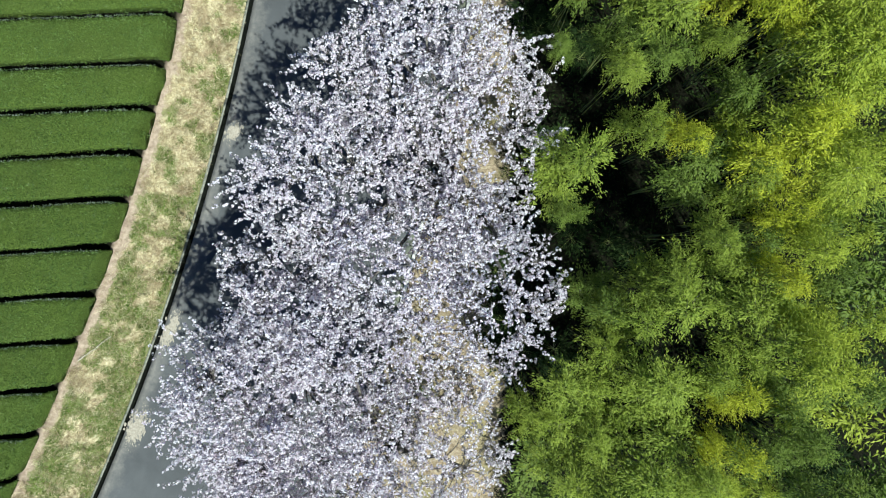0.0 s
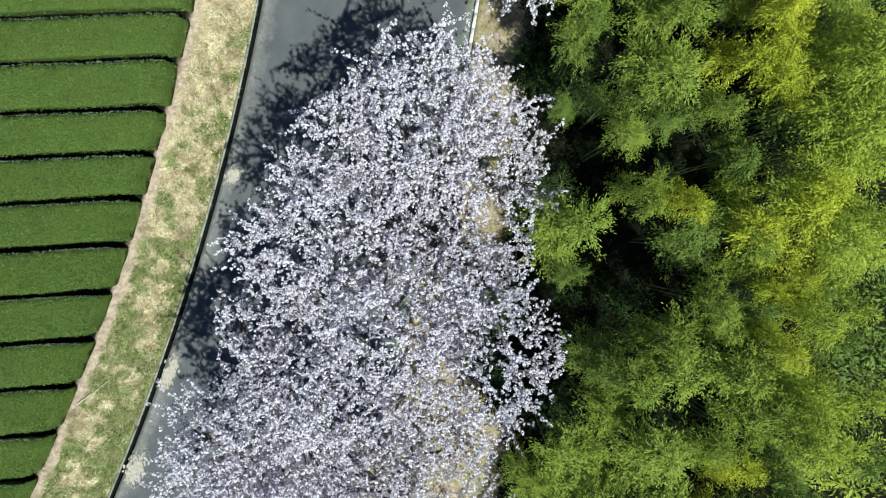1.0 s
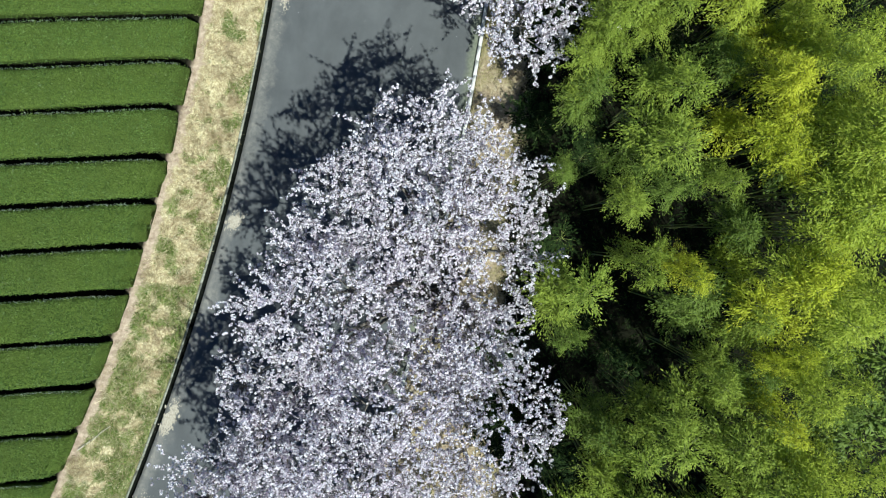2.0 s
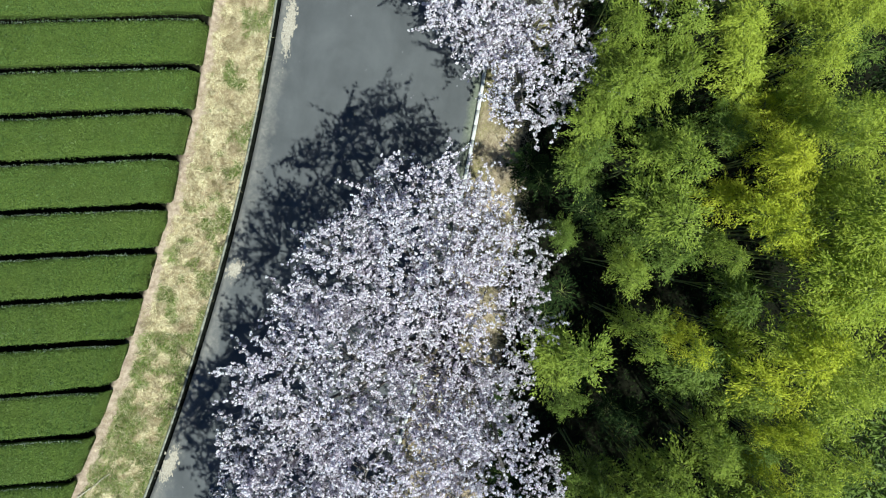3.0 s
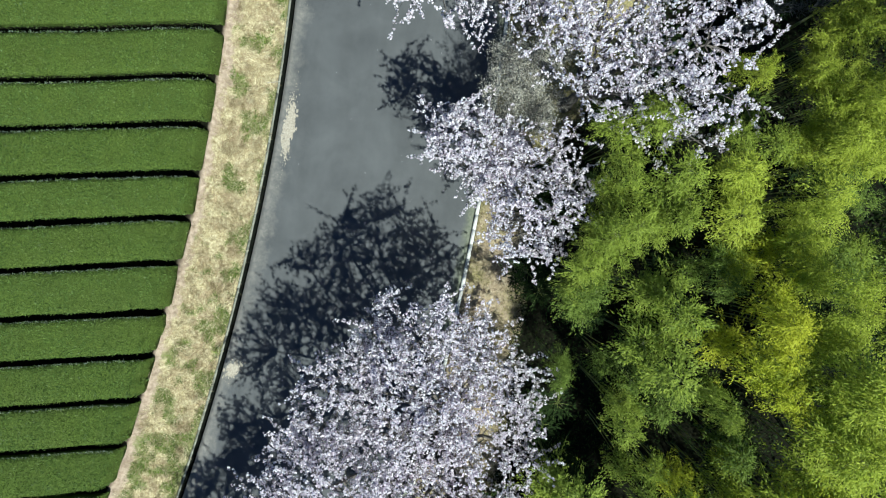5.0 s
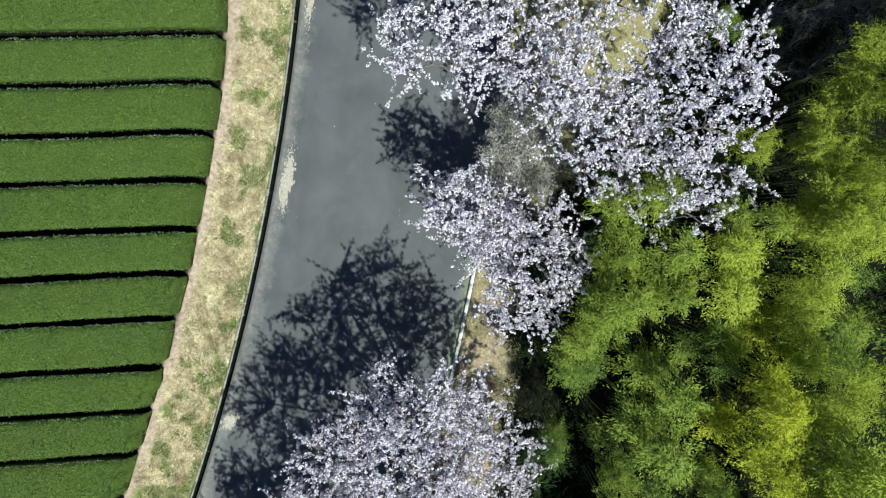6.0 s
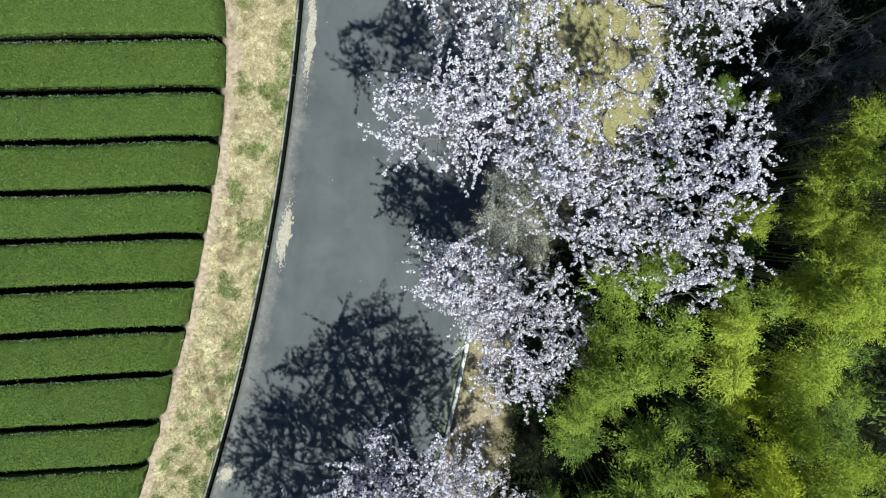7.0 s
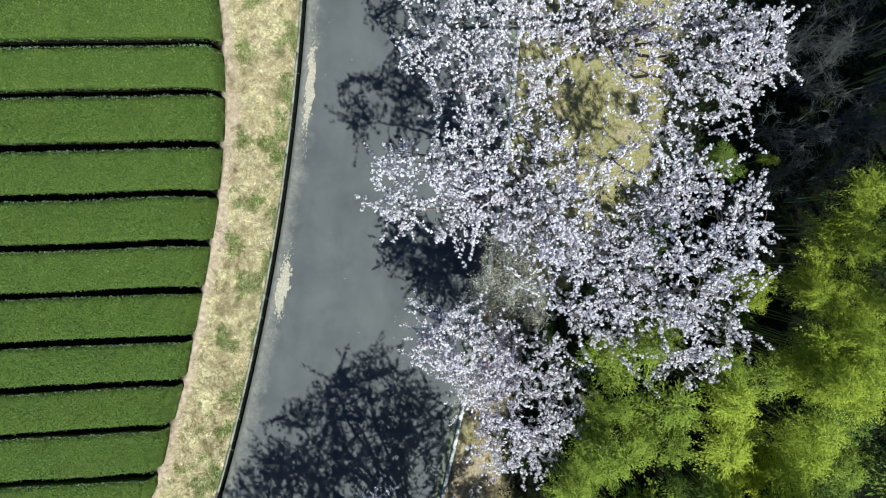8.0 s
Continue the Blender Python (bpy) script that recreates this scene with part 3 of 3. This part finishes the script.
    spots = np.concatenate(spots)
    spots = spots + rnd.normal(0, 0.036, spots.shape)
    n = len(spots)
    size = rnd.uniform(0.7, 1.3, (n, 1, 1))
    off = unit(rnd.normal(0, 1, (n, PUFF, 3))) * 0.044 * size
    # petals sit round each cluster and face outwards
    face = off / 0.044 + rnd.normal(0, 0.35, off.shape)
    way = np.cross(face, rnd.normal(0, 1, off.shape))
    at = (spots[:, None] + off - unit(way) * 0.026).reshape(-1, 3)
    m = len(at)
    verts, quads = leaf_quads(at, way.reshape(-1, 3), face.reshape(-1, 3), rnd.uniform(0.052, 0.078, m), rnd.uniform(0.048, 0.071, m), 0.5)
    part("blossom", quad_mesh("blossom", verts, quads, BLOSSOM), root, "white blossom clusters faintly pink", "stuff")
    return root


# ---- the bamboo grove ----
def bamboo_meshes(seed, height, spread, leaves, leaf_size):
    """Three arching culms, each with its own mass of drooping sprays, the foot at the origin."""
    rnd = np.random.default_rng(seed)
    made = []
    first = rnd.uniform(0, 2 * math.pi)
    for c in range(3):
        a = first + 2.1 * c + rnd.uniform(-0.4, 0.4)
        lean = spread * rnd.uniform(0.25, 0.55)
        foot = np.array([rnd.normal(0, 0.12), rnd.normal(0, 0.12), 0])
        h = height * (1.0 if c == 0 else rnd.uniform(0.80, 0.95))
        tip = foot + (math.cos(a) * lean, math.sin(a) * lean, h)
        line = curve3(foot, foot + (0, 0, h * 0.4), tip - (math.cos(a) * lean * 0.6, math.sin(a) * lean * 0.6, h * 0.12), tip, 12)
        twig_lines, twig_r, at, way, face = [], [], [], [], []
        sprays = 40
        k = leaves // (3 * sprays)
        for i in range(sprays):
            t = 0.77 + 0.23 * (i / (sprays - 1)) ** 0.8
            start = np.array([np.interp(t * 11, np.arange(12), line[:, j]) for j in range(3)])
            b = 2.4 * i + rnd.uniform(-0.5, 0.5)
            reach = spread * rnd.choice((0.45, 0.65, 0.85, 1.0, 1.25)) * (0.26 + 0.95 * (1 - t) ** 0.5)
            d = np.array([math.cos(b), math.sin(b), 0]) * reach
            end = start + d + (0, 0, -0.30 * reach + rnd.uniform(-0.15, 0.35))
            twig = curve3(start, start + d * 0.4 + (0, 0, 0.30 * reach), end - d * 0.25 + (0, 0, 0.22 * reach), end, 6)
            if i % 3 == 0:
                twig_lines.append(twig[[0, 3, 5]])
                twig_r.append(np.array([0.008, 0.006, 0.003]))
            s = rnd.uniform(0.22, 1.05, k) ** 0.8
            p = np.stack([np.interp(s * 5, np.arange(6), twig[:, j]) for j in range(3)], 1)
            at.append(p + rnd.normal(0, 1, (k, 3)) * (0.07, 0.07, 0.10))
            way.append(unit(d)[None] * 0.9 + rnd.normal(0, 0.42, (k, 3)) + (0, 0, -0.25))
            face.append(unit(d)[None] * 0.30 + (0, 0, 1.0) + rnd.normal(0, 0.46, (k, 3)))
        at, way, face = np.concatenate(at), np.concatenate(way), np.concatenate(face)
        n = len(at)
        foliage = leaf_quads(at, way, face, rnd.uniform(0.115, 0.195, n) * leaf_size, rnd.uniform(0.036, 0.056, n) * leaf_size, 0.4)
        made.append((tubes([line], [np.linspace(0.032, 0.005, 12)], 5), tubes(twig_lines, twig_r, 3), foliage))
    return made


def leafy(name, leaves, leaf, twig, bark):
    """One mesh of leaves and the fine twigs that bear them."""
    verts = np.concatenate([leaves[0], twig[0]])
    me = quad_mesh(name, verts, np.concatenate([leaves[1], twig[1] + len(leaves[0])]), leaf)
    me.materials.append(bark)
    which = np.zeros(len(me.polygons), np.int32)
    which[len(leaves[1]):] = 1
    me.polygons.foreach_set("material_index", which)
    return me


def build_bamboo():
    moulds = {}
    for tint, leaf in (("green", BAMBOO_GREEN), ("lime", BAMBOO_LIME), ("fresh", BAMBOO_FRESH), ("yellow", BAMBOO_YELLOW), ("dark", SHADE_LEAF)):
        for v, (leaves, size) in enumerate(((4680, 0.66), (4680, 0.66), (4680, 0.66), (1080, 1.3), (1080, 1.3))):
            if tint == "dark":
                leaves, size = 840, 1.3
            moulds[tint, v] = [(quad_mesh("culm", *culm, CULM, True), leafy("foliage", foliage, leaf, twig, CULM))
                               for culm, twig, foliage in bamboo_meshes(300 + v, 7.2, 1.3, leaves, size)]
    words = {"green": "leafy mid-green bamboo plume in the dense grove", "lime": "feathery lime green bamboo plume in the dense grove",
             "fresh": "leafy fresh green bamboo plume at the grove's edge", "yellow": "yellowing bamboo plume with pale old leaves", "dark": "low evergreen bush, its leaves coloured near-black for the grove's shade"}
    rnd = random.Random(77)

    def plant(x, y, half, tall, tint, fine=False):
        name = "evergreen_bush" if tint == "dark" else "bamboo"
        root = thing(name, (x, y, land(x, y) - 0.05), words[tint], "bush" if tint == "dark" else "bamboo", "evergreen bushes in the grove" if tint == "dark" else "bamboo plumes of the grove")
        own = random.Random(round(x * 100) * 7919 + round(y * 100))
        root.rotation_euler = (0, 0, own.uniform(0, 6.28))
        k = half / 1.0
        root.scale = (k, k, tall / 7.2)
        for culm, foliage in moulds[tint, own.randrange(3) if fine else 3 + own.randrange(2)]:
            part("foliage", foliage, part("culm" if tint != "dark" else "stem", culm, root), kind="stuff")

    def height(x, y):
        """The grove rises away from the road and towards the south."""
        if y < 10:
            return min(9.9, 7.0 + 0.40 * max(0.0, x - 4)) if y > 4 else min(9.3, 7.0 + 0.30 * max(0.0, x - 4))
        return min(8.2, 7.1 + 0.1 * (x - 4)) if y < 15 else 6.3

    tints = ("green", "lime", "yellow")
    south = [(5.7, -1.5, 0.77, 0), (6.4, -2.2, 0.92, 1), (8.3, -1.0, 1.02, 1), (7.1, -0.9, 0.76, 1), (9.8, -0.7, 0.94, 1), (10.2, -0.1, 0.6, 2),
             (11.0, 0.7, 0.74, 1), (10.0, 1.3, 0.51, 2), (11.3, 1.4, 0.65, 1), (10.9, -1.5, 0.74, 1), (9.9, -2.4, 0.82, 1), (11.4, -2.4, 0.86, 1),
             (12.2, -1.5, 0.73, 1), (7.4, -4.1, 1.07, 1), (6.2, -3.4, 0.8, 1), (8.8, -3.5, 0.69, 1), (9.5, -3.9, 0.61, 2), (5.1, -4.8, 0.94, 1),
             (4.1, -5.4, 0.66, 1), (6.0, -5.3, 0.8, 1), (11.1, -3.7, 0.74, 0), (12.4, -3.1, 0.8, 0), (9.4, 0.5, 0.64, 0), (8.7, 0.7, 0.65, 1)]
    far_south = [(0.6, -6.0, 0.45, 0), (7.6, -5.7, 1.1, 1), (5.3, -6.6, 0.9, 1), (6.8, -6.8, 0.95, 1), (9.5, -5.4, 0.6, 2), (8.9, -6.4, 0.7, 1), (10.6, -5.6, 0.7, 0), (11.8, -5.0, 0.7, 0), (12.6, -6.3, 0.8, 0)]
    middle = [(6.3, 7.3, 1.05, 1), (5.4, 6.6, 0.62, 0), (3.8, 6.0, 0.49, 0), (8.3, 7.6, 0.81, 2), (9.2, 8.3, 0.69, 2), (10.2, 7.8, 1.05, 1),
              (11.1, 7.2, 0.98, 1), (10.7, 6.3, 0.98, 1), (9.5, 6.8, 0.68, 2), (6.8, 6.0, 0.71, 0), (5.6, 5.3, 0.65, 1), (7.9, 6.2, 0.5, 1),
              (11.0, 5.1, 1.04, 1), (11.5, 5.7, 0.82, 1), (9.1, 3.8, 0.86, 1), (10.6, 3.7, 0.81, 2), (9.6, 2.8, 0.94, 2), (7.4, 3.5, 0.56, 2),
              (6.2, 3.6, 0.61, 1), (4.25, 2.3, 1.08, 1), (4.6, 1.0, 0.49, 0), (8.0, 2.4, 0.96, 0), (11.3, 2.9, 0.91, 1), (11.6, 3.6, 0.73, 1), (9.2, 2.0, 0.69, 1)]
    north = [(4.4, 13.4, 0.82, 1), (5.7, 14.2, 0.78, 1), (7.9, 13.5, 0.72, 1), (8.1, 12.6, 0.93, 1), (8.2, 11.4, 0.93, 1), (6.0, 12.0, 0.89, 1),
             (6.0, 11.0, 0.73, 1), (4.4, 11.8, 0.57, 1), (4.5, 10.7, 0.85, 1), (4.5, 10.0, 0.75, 1), (4.0, 9.0, 0.79, 1), (4.1, 8.3, 0.76, 0),
             (6.2, 8.8, 0.93, 1), (7.5, 9.8, 0.63, 0), (10.5, 14.4, 1.05, 1), (10.8, 13.7, 0.89, 1), (10.1, 12.1, 0.79, 1), (9.8, 11.2, 0.72, 1),
             (11.1, 12.9, 0.79, 0), (9.4, 10.6, 0.8, 2), (10.2, 9.9, 0.87, 1), (9.0, 9.0, 0.8, 2), (11.6, 10.4, 0.79, 0), (8.9, 5.0, 0.77, 0)]
    far_north = [(11.2, 18.3, 0.9, 1), (10.6, 17.2, 0.9, 1), (10.5, 16.2, 0.87, 1), (11.9, 16.0, 0.87, 1), (8.2, 16.1, 0.52, 1), (9.3, 20.5, 0.22, 1),
                 (11.5, 19.5, 0.78, 1), (7.1, 19.8, 0.49, 0), (9.9, 14.1, 0.89, 1), (11.1, 14.8, 0.88, 1)]
    placed = []
    for x, y, half, tint in south + far_south + middle + north + far_north:
        tall = height(x, y) * (0.9 if tint == 0 else 1.0) * rnd.uniform(0.97, 1.05)
        leaf = "fresh" if tint == 1 and x < (8 if y > 2 else 10.6) else tints[tint]
        if x > 9 and y > 9 and half > 0.8:
            # two plumes that have grown into one
            a = rnd.uniform(0, 3.14)
            for way in (-0.4, 0.4):
                plant(x + way * half * math.cos(a), y + way * half * math.sin(a), half * 0.82, tall * (1.0 + 0.04 * way), leaf, True)
        else:
            plant(x, y, half * 1.08, tall if half > 0.45 else 3.4, leaf, True)
        placed.append((x, y))
    # lower plumes stand in the gaps of the inner grove
    y = -7.0
    while y < 15:
        x = 8.6
        while x < 13.0:
            px, py = x + rnd.uniform(-0.4, 0.4), y + rnd.uniform(-0.4, 0.4)
            if (py < 11 or px > 10.2) and min(math.hypot(px - a, py - b) for a, b in placed) > 0.95:
                plant(px, py, rnd.uniform(0.65, 0.85), height(px, py) * rnd.uniform(0.66, 0.86), rnd.choice(("lime", "lime", "lime", "lime", "lime", "yellow") if 2 < py < 10 else ("lime", "fresh", "green")), True)
                placed.append((px, py))
            x += 1.2
        y += 1.2
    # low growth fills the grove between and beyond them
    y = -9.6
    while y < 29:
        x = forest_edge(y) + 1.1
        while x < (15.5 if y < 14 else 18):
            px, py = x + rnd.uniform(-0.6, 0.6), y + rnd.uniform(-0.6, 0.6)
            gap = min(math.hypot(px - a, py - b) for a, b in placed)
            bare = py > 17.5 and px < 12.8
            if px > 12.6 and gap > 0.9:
                # extended east with added, mostly unseen plants; tall past y 14 for shade
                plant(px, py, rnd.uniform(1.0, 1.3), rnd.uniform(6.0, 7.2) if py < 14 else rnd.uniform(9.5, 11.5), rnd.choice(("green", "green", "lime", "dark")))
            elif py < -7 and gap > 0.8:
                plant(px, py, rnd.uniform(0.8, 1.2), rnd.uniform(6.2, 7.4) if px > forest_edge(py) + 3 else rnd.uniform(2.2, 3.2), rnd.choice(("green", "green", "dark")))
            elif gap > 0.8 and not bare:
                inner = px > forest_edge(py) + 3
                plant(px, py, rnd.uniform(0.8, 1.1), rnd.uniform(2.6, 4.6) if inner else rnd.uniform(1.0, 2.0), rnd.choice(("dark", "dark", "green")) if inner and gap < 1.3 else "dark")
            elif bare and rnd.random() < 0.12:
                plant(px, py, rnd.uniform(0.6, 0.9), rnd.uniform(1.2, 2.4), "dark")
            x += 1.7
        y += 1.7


def build_undergrowth():
    """A carpet of low leaves over the grove's floor, coloured near-black for its shade."""
    rnd = np.random.default_rng(31)
    count = 36000
    at = np.zeros((count, 3))
    at[:, 1] = rnd.uniform(-13, 28, count)
    at[:, 0] = rnd.uniform(0, 1, count)
    for i in range(count):
        y = at[i, 1]
        edge = forest_edge(y) + 0.3
        x = edge + (17.5 - edge) * at[i, 0]
        at[i] = x, y, land(x, y) + (0.1 + 0.8 * max(0.0, 0.5 + wave(x, y, 19.0, 0.9))) * rnd.uniform(0.3, 1.0)
    a = rnd.uniform(0, 2 * np.pi, count)
    way = np.stack([np.cos(a), np.sin(a), rnd.uniform(-0.4, 0.4, count)], 1)
    face = np.array([0, 0, 1.0]) + rnd.normal(0, 0.5, (count, 3))
    mesh = quad_mesh("undergrowth", *leaf_quads(at, way, face, rnd.uniform(0.09, 0.19, count), rnd.uniform(0.035, 0.06, count)), SHADE_LEAF)
    tagged(new("undergrowth", mesh), "low leaves carpeting the grove floor, coloured near-black for shade", "undergrowth", kind="stuff")


def build_petals():
    rnd = np.random.default_rng(33)
    count = 110
    x, y = rnd.uniform(0, 1, count) ** 0.6, rnd.uniform(-8, 26, count)
    at = np.array([(left_edge(b) + 0.4 + (right_edge(b) - left_edge(b) - 0.5) * a, b, 0.042) for a, b in zip(x, y)])
    # thicker drifts among the litter of the verge
    more = 1500
    b = rnd.uniform(-11, 2, more)
    a = [right_edge(v) + 0.2 + 3.2 * rnd.uniform() for v in b]
    at = np.concatenate([at, [(u, v, land(u, v) + rnd.uniform(0.02, 0.10)) for u, v in zip(a, b)]])
    count += more
    turn = rnd.uniform(0, 2 * np.pi, count)
    way = np.stack([np.cos(turn), np.sin(turn), np.zeros(count)], 1)
    mesh = quad_mesh("fallen_petals", *leaf_quads(at, way, np.tile((0, 0, 1.0), (count, 1)), rnd.uniform(0.02, 0.04, count), rnd.uniform(0.015, 0.03, count)), BLOSSOM)
    tagged(new("fallen_petals", mesh), "scattered fallen white petals on the asphalt and verge", "petals", kind="stuff")


def bare_shrub(x, y, size, seed):
    rnd = np.random.default_rng(seed)
    root = thing("bare_shrub", (x, y, land(x, y) - 0.03), "leafless grey shrub with tangled thin branches in shade", "shrub", "leafless shrubs beside the grove")
    stems, stem_r, twig, twig_r = [], [], [], []
    for i in range(9):
        a = rnd.uniform(0, 2 * math.pi)
        tip = np.array([math.cos(a) * size * rnd.uniform(0.3, 1), math.sin(a) * size * rnd.uniform(0.3, 1), size * rnd.uniform(2.2, 3.4)])
        line = curve3(np.zeros(3), tip * (0.1, 0.1, 0.4), tip * (0.6, 0.6, 0.85), tip, 8) + rnd.normal(0, 0.09, (8, 3))
        stems.append(line)
        stem_r.append(np.linspace(0.022, 0.005, 8))
        for j in range(60):
            s = line[rnd.integers(2, 8)]
            d = unit(rnd.normal(0, 1, 3) + (math.cos(a) * 0.7, math.sin(a) * 0.7, 0.7)) * rnd.uniform(0.12, 0.42) * size
            bend = unit(rnd.normal(0, 1, 3)) * np.linalg.norm(d) * 0.38
            t = curve3(s, s + d * 0.3 + bend, s + d * 0.75 - bend * 0.5, s + d + bend * 0.3, 6)
            twig.append(t + rnd.normal(0, 0.012, t.shape))
            twig_r.append(np.linspace(0.0055, 0.0025, 6))
    for line, r in zip(stems, stem_r):
        part("stem", quad_mesh("stem", *tubes([line], [r], 5), GREY_BARK, True), root)
    part("twig_tangle", quad_mesh("twig_tangle", *tubes(twig, twig_r, 3), GREY_BARK), root, kind="stuff")


def budding_shrub(x, y, size, high, seed):
    """Tall and twiggy, with a haze of small grey-green young leaves."""
    rnd = np.random.default_rng(seed)
    root = thing("budding_shrub", (x, y, land(x, y) - 0.03), "twiggy tall shrub hazed with pale grey-green young leaves", "shrub", "budding shrubs behind the kerb")
    twig, twig_r, spots = [], [], []
    for i in range(16):
        a = rnd.uniform(0, 2 * math.pi)
        reach = size * math.sqrt(rnd.uniform(0.05, 1))
        tip = np.array([math.cos(a) * reach, math.sin(a) * reach, high * rnd.uniform(0.7, 1.0) - 0.5 * reach])
        line = curve3(np.zeros(3), tip * (0.1, 0.1, 0.4), tip * (0.6, 0.6, 0.85), tip, 8) + rnd.normal(0, 0.03, (8, 3))
        part("stem", quad_mesh("stem", *tubes([line], [np.linspace(0.016, 0.004, 8)], 5), GREY_BARK, True), root)
        for j in range(44):
            s = line[rnd.integers(3, 8)]
            d = unit(rnd.normal(0, 1, 3) * (1, 1, 0.6) + (0, 0, 0.5)) * rnd.uniform(0.2, 0.55)
            t = curve3(s, s + d * 0.4, s + d * 0.7 + rnd.normal(0, 0.05, 3), s + d, 5)
            twig.append(t[::2])
            twig_r.append(np.array([0.006, 0.004, 0.0025]))
            spots.append(t[rnd.integers(1, 5, 12)] + rnd.normal(0, 0.05, (12, 3)))
    part("twig_tangle", quad_mesh("twig_tangle", *tubes(twig, twig_r, 3), GREY_BARK), root, kind="stuff")
    spots = np.concatenate(spots)
    n = len(spots)
    way, face = rnd.normal(0, 1, (n, 3)), np.array([0, 0, 1.0]) + rnd.normal(0, 0.6, (n, 3))
    part("young_foliage", quad_mesh("young_foliage", *leaf_quads(spots, way, face, rnd.uniform(0.04, 0.08, n), rnd.uniform(0.014, 0.026, n)), YOUNG_LEAF), root, kind="stuff")


def dry_stick(a, b, r, seed):
    rnd = np.random.default_rng(seed)
    a = np.array([*a, land(*a) + r + 0.04])
    b = np.array([*b, land(*b) + r + 0.06])
    line = a + (b - a) * np.linspace(0, 1, 9)[:, None] + rnd.normal(0, 0.012, (9, 3))
    me = quad_mesh("dry_stick", *tubes([line - a], [np.linspace(r, r * 0.5, 9)], 7), BLEACHED, True)
    ob = new("dry_stick", me)
    ob.location = a
    tagged(ob, "thin dry pale stick lying in the grass", "stick")


# ---- build ----
build_ground()
build_road()
build_gutter()
build_kerb()
for k in range(-2, 21):
    tea_hedge(k)
build_grass()
for i, (x, y, w, l) in enumerate(((-7.36, 12.9, 0.13, 1.5), (-7.55, 21.0, 0.10, 2.0), (-8.22, 2.9, 0.20, 0.5), (-10.72, -9.6, 0.24, 0.9), (-9.82, -5.5, 0.18, 0.9))):
    sand_patch(x, y, w, l, 3.0 + i)
cherry_tree((1.0, 2.0), [(-0.2, 4.8, 1.9, 2.85, 8.0, 1.35, 1.0), (-3.0, 3.7, 1.55, 1.8, 7.3, 1.3, 1.0), (-1.95, 5.7, 1.15, 1.6, 7.0, 1.3, 1.0), (-2.95, 0.8, 2.6, 2.6, 8.0, 1.5, 1.0), (1.3, 3.0, 2.3, 4.2, 7.1, 1.3, 1.0), (2.6, -2.0, 2.1, 2.3, 8.5, 0.9, 1.0), (1.5, -0.3, 1.6, 2.0, 7.6, 1.0, 1.0), (-0.5, -1.3, 2.6, 2.0, 8.4, 1.1, 1.0), (-4.7, -2.1, 1.65, 1.2, 6.9, 1.5, 1.0)],
            "large spreading cherry tree in full white blossom overhanging the road", 41)
cherry_tree((0.3, -8.6), [(-4.1, -6.3, 3.0, 2.9, 8.0, 2.15, 1.0), (-2.5, -8.9, 3.1, 2.75, 8.0, 1.9, 1.0), (-2.45, -3.75, 2.9, 1.65, 8.1, 1.8, 1.0), (0.9, -7.7, 2.6, 2.6, 5.6, 1.4, 0.8), (-0.1, -6.4, 1.5, 1.5, 7.2, 1.2, 1.0), (1.6, -5.0, 1.8, 1.4, 6.0, 1.0, 0.9)],
            "wide cherry tree in white blossom with drooping outer boughs", 42)
cherry_tree((2.2, 13.6), [(-0.1, 12.75, 1.55, 1.3, 6.6, 2.3, 1.0), (0.9, 11.9, 1.0, 1.0, 6.8, 1.4, 1.0), (2.2, 11.35, 1.7, 2.1, 7.1, 1.6, 1.0)],
            "small cherry tree in white blossom leaning over the kerb", 43, 0.7)
cherry_tree((3.4, 15.4), [(3.5, 15.5, 1.9, 1.9, 8.4, 1.1, 1.0), (5.7, 16.9, 2.0, 2.5, 9.3, 1.0, 1.0), (4.05, 18.65, 1.9, 1.5, 9.0, 0.65, 0.9), (5.8, 14.2, 2.4, 1.5, 8.2, 0.55, 0.9)],
            "tall cherry tree with loose white blossom against the grove", 44, 0.9)
cherry_tree((1.6, 18.2), [(-1.5, 17.5, 2.1, 1.6, 8.0), (0.35, 18.5, 2.05, 1.9, 8.2), (1.85, 17.0, 1.5, 1.6, 8.6)],
            "cherry tree in white blossom reaching low over the asphalt", 45, 0.8)
cherry_tree((3.2, 24.0), [(-0.9, 22.0, 2.5, 2.2, 7.2), (4.8, 22.0, 2.0, 2.3, 8.4, 1.0, 0.8), (6.3, 22.5, 1.35, 1.7, 8.4, 1.2, 1.0), (1.8, 24.2, 2.8, 2.4, 7.6)],
            "old cherry tree in white blossom above a grassy verge", 46, 0.9)
build_bamboo()
build_undergrowth()
build_petals()
for i, (x, y, s) in enumerate(((10.4, 25.1, 1.5), (11.9, 25.3, 1.6), (11.5, 22.1, 1.6), (12.6, 22.7, 1.4), (10.3, 19.9, 1.3), (12.4, 20.6, 1.4), (9.8, 21.8, 1.2), (9.6, 24.0, 1.2), (13.4, 24.0, 1.5), (9.0, 18.9, 0.9), (10.8, 23.6, 1.6))):
    bare_shrub(x, y, s, 60 + i)
for i, (x, y, s, h) in enumerate(((0.75, 14.3, 0.9, 4.4), (1.4, 15.1, 1.1, 5.2), (2.2, 14.3, 0.9, 4.8), (1.0, 16.2, 0.95, 4.4), (2.1, 16.0, 0.9, 4.8))):
    budding_shrub(x, y, s, h, 90 + i)
dry_stick((-13.0, -7.0), (-11.9, -5.9), 0.025, 81)
dry_stick((-8.45, 14.55), (-7.95, 14.68), 0.02, 82)
dry_stick((0.95, -8.9), (1.35, -8.1), 0.03, 83)
